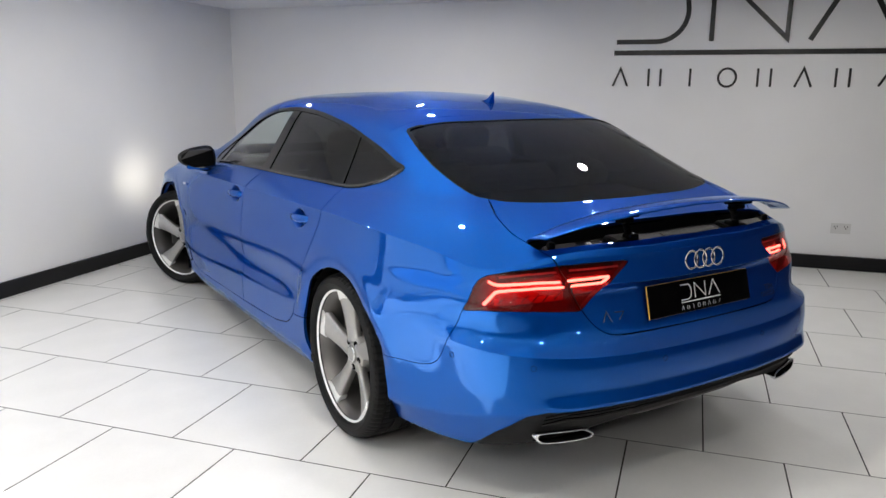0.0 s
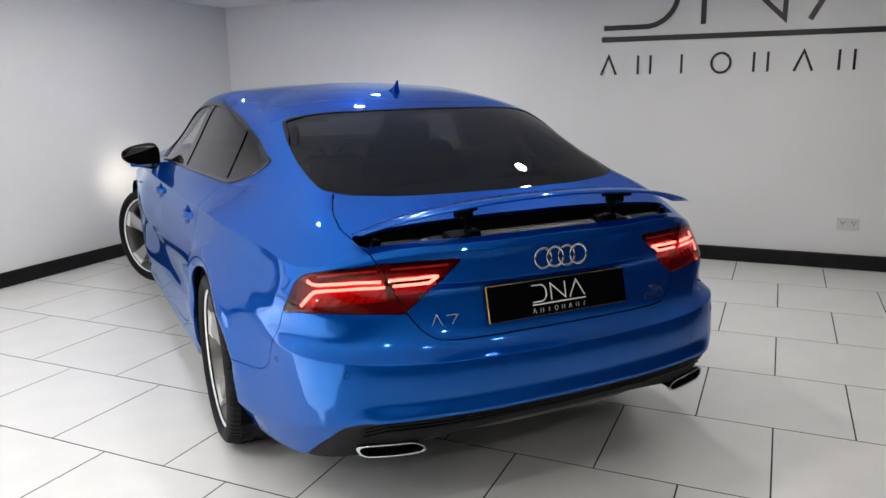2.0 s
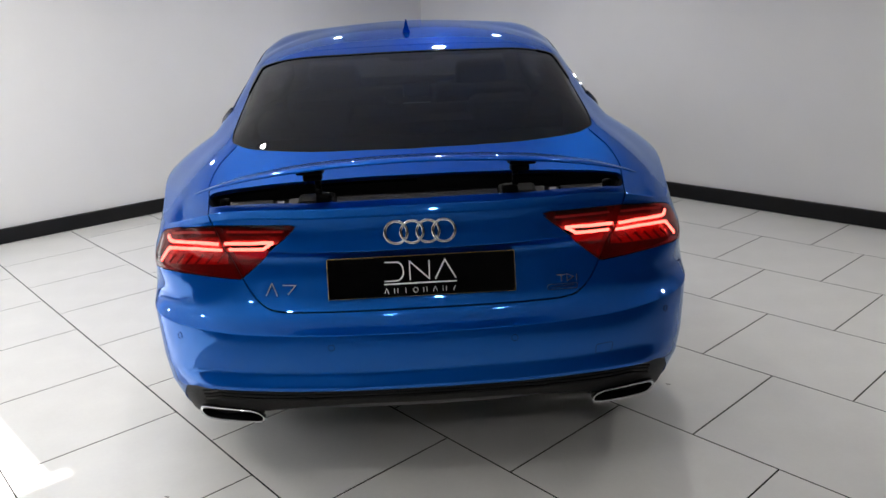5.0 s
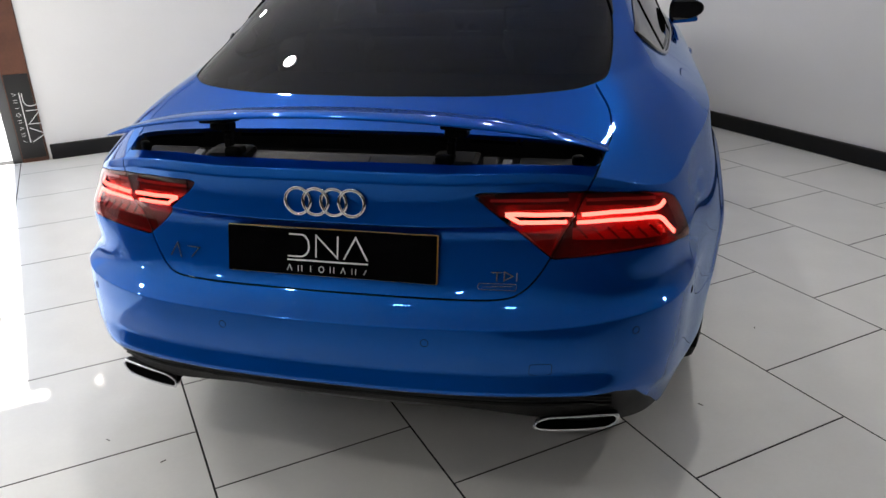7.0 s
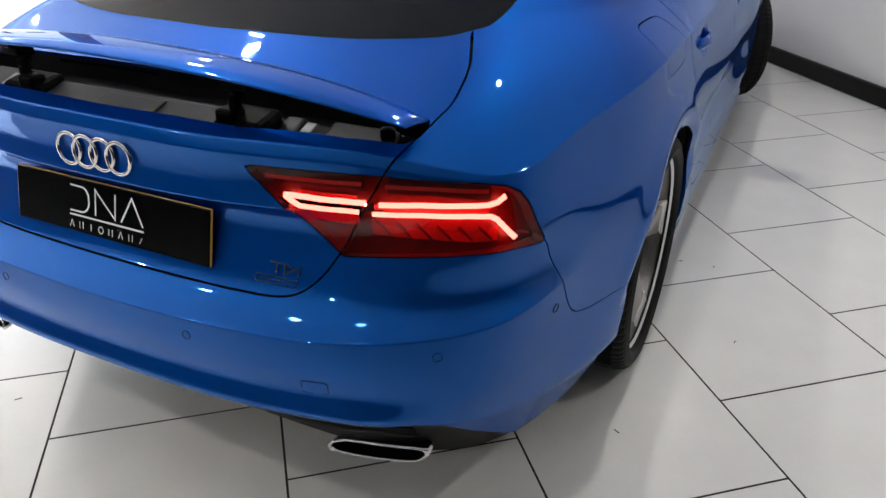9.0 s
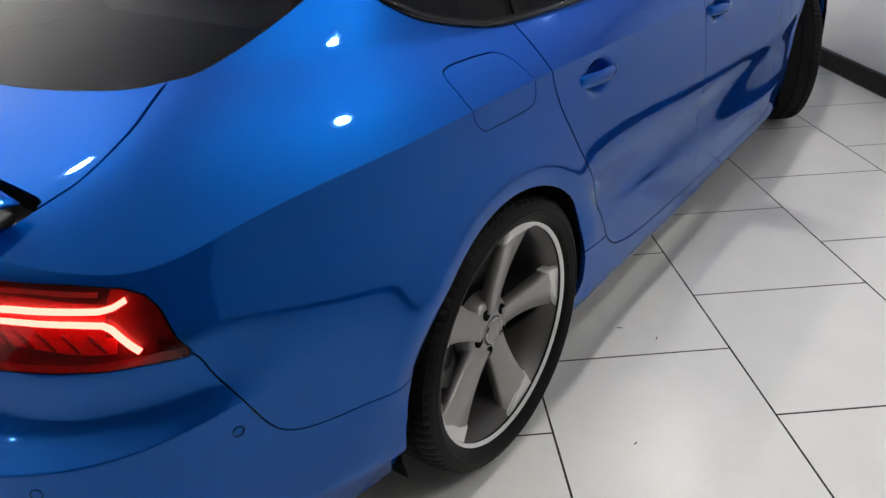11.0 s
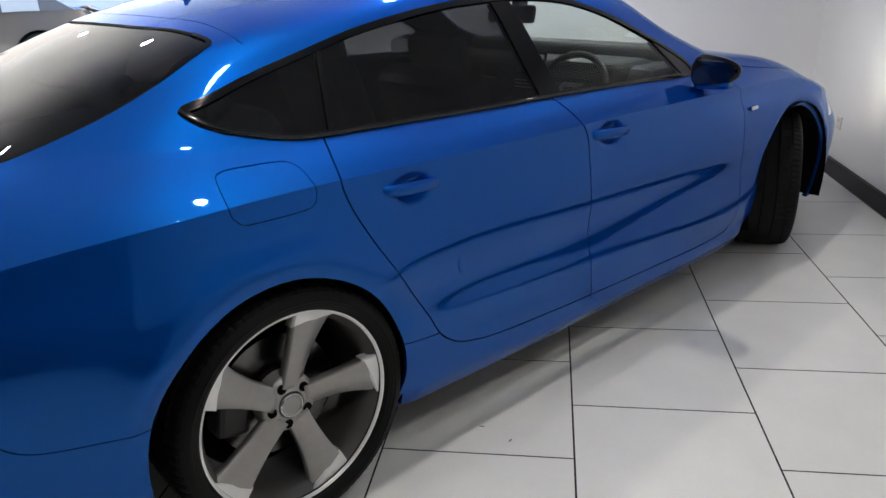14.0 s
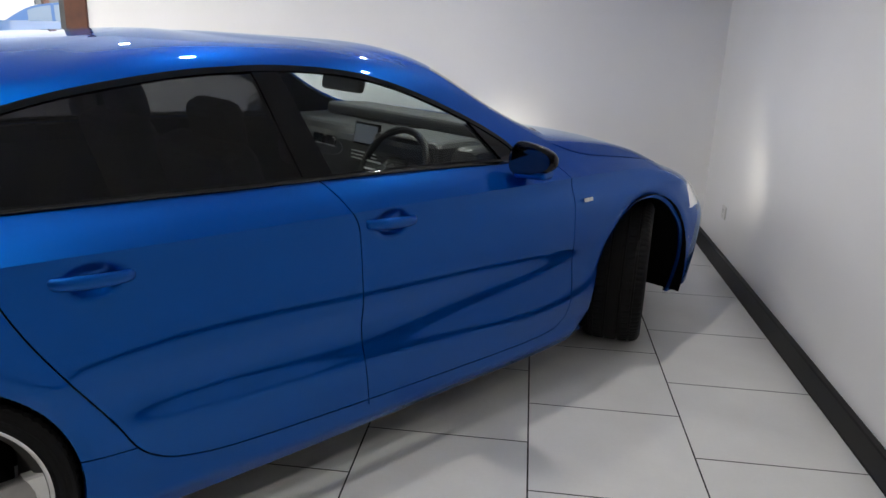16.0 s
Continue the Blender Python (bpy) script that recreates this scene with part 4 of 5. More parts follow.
wing()
ARM_BLACK = mat("matt_black_casting", (.0012, .0012, .0013), rough=.6, spec=.05)
for s in (1, -1):
    bm = bmesh.new()
    add_box(bm, (-.036, -.034, -.005), (.036, .040, .007), .004, pose(s * .295, -.925, 1.020, -6))
    add_box(bm, (-.026, -.022, -.016), (.026, .020, .004), .006, pose(s * .290, -.918, 1.011, -6))
    for k in range(7):                       # a bowed lever, link by link
        b = k / 6
        add_box(bm, (-.0085, -.010, -.011), (.0085, .010, .011), .004, pose(s * (.279 - .006 * b), -.905 - .020 * math.sin(3.0 * b), 1.000 - .070 * b, 34 - 70 * b))
    add_box(bm, (-.055, -.040, -.022), (.055, .040, .020), .014, pose(s * .285, -.905, .926, 10))
    add_box(bm, (-.022, -.020, -.015), (.022, .020, .015), .008, pose(s * .262, -.925, .944, 0))
    part("spoiler_arm", bm, ARM_BLACK, car, "black spoiler lifting arm")
    bm = bmesh.new()
    add_box(bm, (-.014, -.011, -.012), (.014, .011, .015), .008, pose(s * .555, -.86, .93, 0, 0, s * 30))
    part("rubber_stop", bm, ARM_BLACK, car)
    bm = bmesh.new()
    add_box(bm, (-.011, -.045, -.003), (.011, .045, .003), .002, pose(s * .395, -.90, .912, 18))
    part("well_bracket", bm, mat("grey_plastic", (.12, .12, .125), rough=.45), car)
WELL_GREY = mat("satin_dark_grey_plastic", (.017, .017, .018), rough=.5, spec=.2, var=.2, bump=.1, bump_scale=500)
for lo, hi in ((-.245, .245), (.335, .375), (-.375, -.335), (.42, .56), (-.56, -.42)):
    bm = bmesh.new()
    mid, tilt = (lo + hi) / 2, 16 if hi - lo > .3 else 22
    add_box(bm, (lo, -.040, -.012), (hi, .040, .004), .006, pose(0, -.910 + .22 * mid ** 2, .922 - .06 * mid ** 2, tilt))
    part("tray_panel", bm, WELL_GREY, car, "satin black tray under the spoiler")
box("tray_pad", (-.085, -.024, .004), (.075, .022, .009), WELL_GREY, car, .003, pose(0, -.910, .922, 16), "dark grey raised pad on the tray")

# ---- wheels ----
TYRE_R, TYRE_W = 0.347, 0.272
GROW = 1.03         # the rim's radius against the drawn profile
SPOKE = mat("titanium_alloy", (0.34, 0.332, 0.318), rough=0.36, metal=0.5, var=0.06, scale=40)
TURNED = mat("turned_alloy", (0.78, 0.78, 0.77), rough=0.34, metal=0.35, var=0.03, scale=90)
BARREL = mat("wheel_barrel", (0.16, 0.155, 0.15), rough=0.40, metal=0.7)
STEEL = mat("brake_steel", (0.12, 0.117, 0.114), rough=0.24, metal=1.0, var=0.15, scale=50)


def lathe(prof, n, squeeze=None, grow=1.0):
    """Turns a profile of (x, r) round the x axis; gives verts and faces."""
    v, f = [], []
    for i in range(n):
        a = 2 * math.pi * i / n
        for j, (x, r) in enumerate(prof):
            q = squeeze(i, j, x, r) if squeeze else r * grow
            v.append((x, q * math.sin(a), q * math.cos(a)))
    m = len(prof)
    for i in range(n):
        k = (i + 1) % n
        for j in range(m - 1):
            f.append((i * m + j, i * m + j + 1, k * m + j + 1, k * m + j))
    return v, f


def tyre_profile():
    h = TYRE_W / 2
    p = [(-h + .03, .262), (-h + .008, .275), (-h, .300), (-h + .004, .322), (-h + .018, .338)]
    for g in (-.085, -.030, .030, .085):
        p += [(g - .006, TYRE_R - .0004 - .02 * (g / h) ** 6), (g - .0045, TYRE_R - .008), (g + .0045, TYRE_R - .008), (g + .006, TYRE_R - .0004 - .02 * (g / h) ** 6)]
    p += [(h - .018, .338), (h - .009, .331), (h - .0075, .3275), (h - .004, .322), (h - .0005, .312), (h + .0012, .309), (h + .0012, .305), (h - .001, .302), (h - .002, .297), (h - .008, .286), (h - .03, .268)]
    return p


def sipes(i, j, x, r):
    """Cross grooves in the tread's shoulders and fine ones between."""
    if r > 0.330 and abs(x) > 0.088 and i % 3 == 0:
        return r - 0.003
    if r > 0.345 and 0.036 < abs(x) < 0.082 and i % 4 == 1:
        return r - 0.0035
    return r


def spoke_mesh(tip):
    """A blade from hub to rim, its leading edge proud of its trailing edge; tip: the bright machined end alone."""
    v, f = [], []
    rs = np.linspace(0, 1, 8) if tip else np.linspace(.046, .262, 19)
    for row in rs:
        r = .262 if tip else row
        k = (r - .046) / .216
        wl, wr = .031 - .003 * math.sin(k * 3.1) + .027 * k**2.0, .033 - .001 * math.sin(k * 3.1) + .031 * k**2.0
        xf = .076 + .030 * k**1.6
        ang = radians(4) * k
        lift = .0016 if tip else 0.0
        sec = [(-wl, xf - .032), (-wl, xf - .004), (-wl + .004, xf + lift), (.0, xf - .004 + lift), (wr - .004, xf - .012 + (.010 if tip else 0) * 1 + lift), (wr, xf - .017 + (.010 if tip else 0)), (wr, xf - .036)]
        for w, x in sec:
            if tip:                                   # the bright end runs slanting across the blade
                across = (w + wl) / (wl + wr)
                r = .2665 - (1 - row) * (.052 - .040 * across ** .6)
                q = (r - .046) / .216
                x += .030 * (q**1.6 - 1)
                w *= .72 + .28 * q
            y, z = w * math.cos(ang) + r * math.sin(ang), r * math.cos(ang) - w * math.sin(ang)
            v.append((x, y * GROW, z * GROW))
    m = 7
    for i in range(len(rs) - 1):
        for j in range(m):
            a, b = i * m + j, i * m + (j + 1) % m
            f.append((a, b, b + m, a + m))
    f += [tuple(range(m))[::-1], tuple((len(rs) - 1) * m + j for j in range(m))]
    return v, f


def build_wheel():
    v, f = lathe([(-.125, .258), (-.10, .245), (.03, .240), (.085, .246), (.100, .262), (.1145, .2645), (.1165, .268), (.1165, .2755), (.113, .278), (.106, .277), (.100, .270), (-.11, .268)], 96, grow=GROW)
    w = link_mesh("wheel", v, f, BARREL, car, "five-spoke titanium-grey alloy wheel", smooth=True)
    v, f = lathe([(.1115, .2605), (.1172, .2645), (.1178, .2745), (.1140, .2780)], 96, grow=GROW)
    link_mesh("rim_edge", v, f, TURNED, w, "bright machined rim edge", smooth=True)
    v, f = lathe(tyre_profile(), 240, sipes)
    link_mesh("tyre", v, f, RUBBER, w, "black low-profile tyre", smooth=False)
    for k in range(5):
        turn = Matrix.Rotation(radians(-14 + 72 * k), 4, "X")
        for name, tip, material in (("spoke", False, SPOKE), ("spoke_tip", True, TURNED)):
            ob = link_mesh(name, *spoke_mesh(tip), material, w, smooth=not tip)
            ob.matrix_local = turn
        turn2 = Matrix.Rotation(radians(-14 + 36 + 72 * k), 4, "X")
        # a near-black disc stands in for each shaded bolt hole
        v, f = lathe([(.0705, 0), (.0705, .0118), (.0725, .0132), (.05, .0135)], 18)
        ob = link_mesh("wheel_bolt", v, f, BLACK_DEEP, w)
        ob.matrix_local = turn2 @ Matrix.Translation((.0, 0, .056))
    v, f = lathe([(.02, .086), (.056, .083), (.066, .074), (.0695, .058), (.0705, .045), (.073, .038)], 40)
    link_mesh("hub", v, f, SPOKE, w, smooth=True)
    v, f = lathe([(.07, .0345), (.0775, .0335), (.079, .030), (.0775, .0285), (.0785, .02), (.079, .0)], 40)
    link_mesh("hub_cap", v, f, mat("hub_cap_grey", (.30, .295, .285), rough=.32, metal=.5), w, smooth=True)
    v, f = lathe([(.0765, .0345), (.0800, .0325), (.0800, .0300), (.0770, .0290)], 40)
    link_mesh("cap_ring", v, f, CHROME, w, "bright ring round the hub cap", smooth=True)
    v, f = lathe([(-.005, .06), (-.004, .175), (-.03, .175), (-.03, .06)], 64)
    link_mesh("brake_disc", v, f, STEEL, w, smooth=False)
    v, f = lathe([(.03, .0), (.03, .075), (-.02, .085)], 40)
    link_mesh("brake_bell", v, f, BLACK_PLASTIC, w, smooth=True)
    # near-black backing added behind the spokes for the shade inside the wheel
    v, f = lathe([(-.06, .0), (-.062, .12), (-.055, .20), (-.07, .2375)], 48)
    link_mesh("brake_shield", v, f, BLACK_DEEP, w, smooth=True)
    bm = bmesh.new()
    add_box(bm, (-.055, -.075, -.045), (.03, .075, .045), .014, pose(0, -.135, .02, 80))
    part("brake_caliper", bm, mat("caliper_grey", (.02, .02, .021), rough=.5, var=.2), w)
    return w


wheel = build_wheel()
wheel.matrix_basis = pose(.790, 0, AXLE_Z)
copy_thing(wheel, pose(-.790, 0, AXLE_Z, 0, 0, 180) @ pose(0, 0, 0, 20))
copy_thing(wheel, pose(.740, WHEELBASE, AXLE_Z, 0, 0, 30) @ pose(0, 0, 0, 35))
copy_thing(wheel, pose(-.765, WHEELBASE, AXLE_Z, 0, 0, 210) @ pose(0, 0, 0, 12))

# wheel housings and floor pan
for y, r in ((-0.03, .385), (2.83, .41)):
    for s in (1, -1):
        v, f = [], []
        for i in range(25):
            a = radians(-20 + 220 * i / 24)
            v += [(s * .905, y + r * math.cos(a), .35 + r * math.sin(a)), (s * .50, y + r * math.cos(a), .35 + r * math.sin(a))]
        f = [(2 * i, 2 * i + 1, 2 * i + 3, 2 * i + 2) for i in range(24)] + [tuple(2 * i + 1 for i in range(25))]
        link_mesh("wheel_housing", v, f, BLACK_DEEP, car)
bm = bmesh.new()
add_box(bm, (-.80, .45, .17), (.80, 2.38, .26), .03)
add_box(bm, (-.50, -.68, .24), (.50, 3.5, .34), .03)
add_box(bm, (-.60, -1.0, .345), (.60, -.4, .44), .03)
part("floor_pan", bm, BLACK_DEEP, car)


# ---- fittings on the outside ----
def surface_at(x, z):
    """A place on the tail's skin and its normal, for things fixed to it."""
    keep = (skin.v[:, 1] < -0.6) & (skin.v[:, 2] < 0.99)
    i = np.nonzero(keep)[0]
    d = np.hypot(skin.v[i, 0] - x, skin.v[i, 2] - z)
    k = i[np.argsort(d)[:5]]
    w = 1 / (np.sort(d)[:5] + 1e-3)
    w /= w.sum()
    n = w @ skin.n[k]
    return Vector(w @ skin.v[k]), Vector(n / np.linalg.norm(n))


def facing(p, n):
    """A pose at p whose z axis is n and whose x axis lies level, to the right as seen from behind."""
    n = Vector(n).normalized()
    x = Vector((0, 0, 1)).cross(n)
    x = x.normalized() if x.x > 0 else (-x).normalized()
    y = n.cross(x)
    return Matrix.Translation(p) @ Matrix((x, y, n)).transposed().to_4x4()


def ring_mesh(big, small, flat=1.0, n=48, m=10):
    v, f = [], []
    for i in range(n):
        a = 2 * math.pi * i / n
        for j in range(m):
            b = 2 * math.pi * j / m
            r = big + small * math.cos(b)
            v.append((r * math.cos(a), r * math.sin(a), flat * small * math.sin(b)))
    for i in range(n):
        for j in range(m):
            f.append((i * m + j, ((i + 1) % n) * m + j, ((i + 1) % n) * m + (j + 1) % m, i * m + (j + 1) % m))
    return v, f


p, n = surface_at(0, .858)
for k in range(4):
    v, f = ring_mesh(.0306, .0044, .8)
    q = facing(p + n * (.004 + .0012 * (k % 2)), n) @ Matrix.Translation(((k - 1.5) * .0437, 0, 0))
    ob = link_mesh("emblem_ring", [q @ Vector(a) for a in v], f, CHROME, car, "chrome ring", smooth=True)

# number plate: black cover on a yellow plate
PLATE_YELLOW = mat("plate_yellow", (.62, .36, .05), rough=.4)
PLATE_WHITE = mat("plate_white_print", (.72, .72, .72), rough=.4)
pm = pose(-.002, -1.020, .733, 90 - 14, 0, 0)
plate = box("number_plate", (-.262, -.057, -.004), (.262, .057, .0015), PLATE_YELLOW, car, .003, pm, "black number plate cover with yellow edge")
box("plate_cover", (-.2602, -.0556, .0015), (.2602, .0556, .005), PLATE_BLACK, plate, .002, pm, "gloss black")


def ribbon(pts, w, h, m, closed=False):
    """A flat bar of width w and height h along a bent line in the plane of m, as one piece: verts and faces."""
    p = [Vector((*q, 0)) for q in pts]
    n = len(p)
    v, f = [], []
    for i in range(n):
        a = (p[i] - p[i - 1]).normalized() if i or closed else (p[1] - p[0]).normalized()
        b = (p[(i + 1) % n] - p[i]).normalized() if i < n - 1 or closed else a
        t = (a + b).normalized() if (a + b).length > 1e-6 else a
        side = Vector((-t.y, t.x, 0))
        grow = min(2.2, 1 / max(0.2, abs(side.dot(Vector((-a.y, a.x, 0))))))
        for s, z in ((1, 0), (1, h), (-1, h), (-1, 0)):
            v.append(m @ (p[i] + side * (s * w / 2 * grow) + Vector((0, 0, z))))
    for i in range(n if closed else n - 1):
        k = (i + 1) % n
        f += [(4 * i + j, 4 * i + (j + 1) % 4, 4 * k + (j + 1) % 4, 4 * k + j) for j in range(4)]
    if not closed:
        f += [(3, 2, 1, 0), (4 * n - 4, 4 * n - 3, 4 * n - 2, 4 * n - 1)]
    return v, f


def sign_marks(parent, m, scale, material, h, name="sign_mark"):
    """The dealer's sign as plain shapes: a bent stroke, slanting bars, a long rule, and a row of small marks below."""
    def bar(pts, w, nm, closed=False):
        link_mesh(nm, *ribbon([(a * scale, b * scale) for a, b in pts], w * scale, h, m, closed), material, parent)
    arc = [(.02, .0)] + [(.42 + .30 * math.sin(t), .30 - .30 * math.cos(t)) for t in np.linspace(0, 1.75, 12)] + [(.70, .50), (.62, .62), (.52, .68), (.05, .69)]
    bar(arc, .048, name)
    bar([(.955, 0), (.955, .69), (1.655, .02), (1.665, .69)], .048, name)
    bar([(1.865, 0), (2.24, .69), (2.62, 0)], .048, name)
    bar([(0, -.11), (2.64, -.11)], .05, "sign_rule")
    x = 0.0
    for kind in "vutohvus":
        if kind == "v":
            bar([(x, -.45), (x + .075, -.27), (x + .15, -.45)], .022, "small_mark")
        elif kind in "uh":
            bar([(x + .01, -.45), (x + .01, -.27)], .022, "small_mark")
            bar([(x + .13, -.45), (x + .13, -.27)], .022, "small_mark")
        elif kind == "t":
            bar([(x + .07, -.45), (x + .07, -.27)], .022, "small_mark")
        elif kind == "o":
            bar([(x + .075 + .085 * math.cos(a), -.36 + .09 * math.sin(a)) for a in np.linspace(0, 2 * math.pi, 24, endpoint=False)], .022, "small_mark", True)
        else:
            bar([(x + .03, -.44), (x + .12, -.28)], .022, "small_mark")
        x += .353


sign_marks(plate, pm @ Matrix.Translation((-.105, -.012, .0051)), .0765, PLATE_WHITE, .0006)

# maker's marks left and right, as plain silver bars
BADGE = mat("dark_chrome_badge", (.50, .52, .56), rough=.16, metal=1.0)
for pts in ([(-.440, .689), (-.423, .719), (-.408, .689)], [(-.390, .717), (-.358, .717), (-.378, .690)], [(.378, .704), (.404, .704)], [(.391, .704), (.391, .686)], [(.409, .686), (.409, .704), (.428, .695), (.409, .686)], [(.436, .686), (.436, .704)], [(.352, .6795), (.435, .6795), (.437, .6735), (.435, .6675), (.352, .6675), (.350, .6735), (.352, .6795)], [(.360, .6735), (.427, .6735)]):
    q0, n0 = surface_at((pts[0][0] + pts[-1][0]) / 2, .70)
    mm = facing(q0 + n0 * .002, n0)
    inv = mm.inverted()
    flat = []
    for x, z in pts:
        w, _ = surface_at(x, z)
        flat.append(tuple((inv @ w)[:2]))
    link_mesh("badge_bar", *ribbon(flat if flat[0] != flat[-1] else flat[:-1], .0029 if len(pts) < 7 and pts[0][1] > .675 else .0016, .003, mm, flat[0] == flat[-1]), BADGE, car, "silver lettering bar")

# the towing eye's cover, parking sensors, exhausts, diffuser mesh
q, n = surface_at(.505, .506)
mm = facing(q + n * .0003, n)
square = [(.0255 * math.copysign(abs(math.cos(a)) ** .3, math.cos(a)), .0155 * math.copysign(abs(math.sin(a)) ** .3, math.sin(a))) for a in np.linspace(.03, 2 * math.pi + .03, 48, endpoint=False)]
link_mesh("towing_cover_joint", *ribbon(square, .0013, .0004, mm, True), BLACK_DEEP, car)
for x, z in ((-.258, .567), (.245, .567), (.705, .575), (-.705, .575)):
    q, n = surface_at(x, z)
    v, f = ring_mesh(.0088, .0007)
    mm = facing(q + n * .0004, n)
    link_mesh("parking_sensor", [mm @ Vector(a) for a in v], f, BLACK_DEEP, car)
for s in (1, -1):
    q, n = surface_at(s * .842, .566)
    v, f = ring_mesh(.0095, .0009)
    mm = facing(q + n * .0004, n)
    link_mesh("parking_sensor", [mm @ Vector(a) for a in v], f, BLACK_DEEP, car)


def exhaust(s):
    """A flattened, bright-edged tailpipe trim, open towards the back."""
    outline = rounded([(.482, .316), (.486, .307), (.500, .302), (.58, .3015), (.648, .304), (.670, .311), (.682, .325), (.681, .336), (.668, .342), (.60, .3425), (.528, .340), (.505, .334), (.489, .325)], steps=4)
    c = outline.mean(0)
    v, f = [], []
    for k, (grow, back) in enumerate(((.96, .014), (1.0, .0), (.985, -.008), (.80, -.007), (.74, .02), (.72, .07))):
        for x, z in outline:
            x, z = c[0] + (x - c[0]) * (1 - (1 - grow) * .35), c[1] + (z - c[1]) * grow
            y = -1.012 + .058 * ((x - .49) / .22) ** 1.4 if x > .49 else -1.016
            v.append((s * x, y + back, z))
    m = len(outline)
    inner = []
    for i in range(5):
        for j in range(m):
            (f if i < 3 else inner).append((i * m + j, i * m + (j + 1) % m, (i + 1) * m + (j + 1) % m, (i + 1) * m + j))
    pipe = link_mesh("exhaust_trim", v, f, CHROME, car, "flat chrome exhaust trim", smooth=True)
    # inner walls coloured near-black for the shade inside the pipe
    link_mesh("exhaust_hollow", v, inner + [tuple(5 * m + j for j in range(m))], BLACK_DEEP, pipe)


exhaust(1), exhaust(-1)
for k in range(3):
    xs = np.linspace(-.66, .66, 45)
    v, f = [], []
    for x in xs:
        z = .421 - .016 * k - .02 * max(0, abs(x) - .6) / .06
        q, n = surface_at(x, z)
        for a, b in ((.0028, -.004), (.0028, .003), (-.0028, .003), (-.0028, -.004)):
            v.append(tuple(q + n * (b - .001) + Vector((0, 0, a))))
    for i in range(44):
        for j in range(4):
            f.append((4 * i + j, 4 * i + (j + 1) % 4, 4 * i + 4 + (j + 1) % 4, 4 * i + 4 + j))
    link_mesh("diffuser_slat", v, f, MESH_BLACK, car)

LIP_GREY = mat("satin_grey_plastic", (.05, .05, .052), rough=.4, spec=.4, var=.15, scale=30, bump=.1, bump_scale=500)
v, f = [], []
for i in range(41):
    x = -.50 + 1.0 * i / 40
    y, drop = -1.012 + .10 * (x / .56) ** 4 + .02 * (x / .56) ** 2, .012 * (x / .50) ** 4
    for dy, z in ((-.012, .368), (-.016, .360), (.004, .326 + drop), (.030, .318 + drop), (.045, .330), (.040, .366)):
        v.append((x, y + dy, z))
f = [(6 * i + j, 6 * i + (j + 1) % 6, 6 * i + 6 + (j + 1) % 6, 6 * i + 6 + j) for i in range(40) for j in range(6)] + [tuple(range(6)), tuple(240 + j for j in range(6))]
link_mesh("diffuser_lip", v, f, LIP_GREY, car, "satin grey lower edge of the diffuser", smooth=False, outward=True)

# mirrors
# glass coloured dark in place of a dark reflection; it would mirror the blue flank
MIRROR_DARK = mat("dark_mirror", (.12, .12, .125), rough=.02, metal=1.0)
for s in (1, -1):
    n1, n2 = 32, 20
    big = .75 if s > 0 else .88
    v, f = [], []
    for i in range(n1):
        a = 2 * math.pi * i / n1
        for j in range(n2 + 1):
            b = math.pi * j / n2
            ca, sa, cb, sb = math.cos(a), math.sin(a), math.cos(b), math.sin(b)
            x = .118 * math.copysign(abs(sb * ca) ** (.85 if ca > 0 else .55), ca)
            z = .080 * math.copysign(abs(sb * sa) ** .75, sa) * (1 - .34 * (x / .118)) + .006 * x / .118
            y = .085 * (cb if cb > 0 else cb * .32)
            y += .020 * x / .118
            v.append((s * (.928 + big * x), 1.955 + big * y, 1.004 + big * z))
    for i in range(n1):
        for j in range(n2):
            f.append((i * (n2 + 1) + j, i * (n2 + 1) + j + 1, ((i + 1) % n1) * (n2 + 1) + j + 1, ((i + 1) % n1) * (n2 + 1) + j))
    mirror = link_mesh("door_mirror", v, f, BLACK_GLOSS, car, "gloss black door mirror", smooth=True)
    disc = [(s * (.928 + .108 * big * math.copysign(abs(math.cos(a)) ** (.85 if math.cos(a) > 0 else .55), math.cos(a))), 1.955 - .033 * big + .019 * big * math.cos(a), 1.005 + .066 * big * math.copysign(abs(math.sin(a)) ** .75, math.sin(a)) * (1 - .3 * math.cos(a)) + .005 * math.cos(a)) for a in np.linspace(0, 2 * math.pi, 40, endpoint=False)]
    link_mesh("mirror_glass", disc, [tuple(range(40))], MIRROR_DARK, mirror, "mirror glass")
    bm = bmesh.new()
    add_box(bm, (-.085, -.02, -.018), (.085, .028, .014), .012, pose(s * .865, 1.985, .945, 0, s * -14, s * 10))
    part("mirror_foot", bm, BLUE, mirror, "blue painted foot")
    bm = bmesh.new()
    add_box(bm, (-.064, -.026, -.014), (.064, .046, .014), .012, pose(s * .924, 1.960, .950, 0, s * -4, s * 8))
    part("mirror_lower", bm, BLUE, mirror, "blue painted lower shell")

# door handles
for hy, hz in HANDLES:
    for s in (1, -1):
        v, f = [], []
        m = 10
        for i in range(17):
            k = i / 16
            y = hy + (k - .5) * .205
            bow = math.sin(math.pi * k) ** .5
            x0 = .893 + .004 * (hy > 1) + .024 * bow
            hh = .0135 + .005 * bow
            for j in range(m):
                b = 2 * math.pi * j / m
                v.append((s * (x0 + .0105 * math.cos(b)), y, hz + .004 + (k - .5) * -.012 + hh * math.sin(b)))
        for i in range(16):
            for j in range(m):
                f.append((i * m + j, i * m + (j + 1) % m, (i + 1) * m + (j + 1) % m, (i + 1) * m + j))
        f += [tuple(range(m)), tuple(16 * m + j for j in range(m))]
        link_mesh("door_handle", v, f, BLUE, car, smooth=True, outward=True)

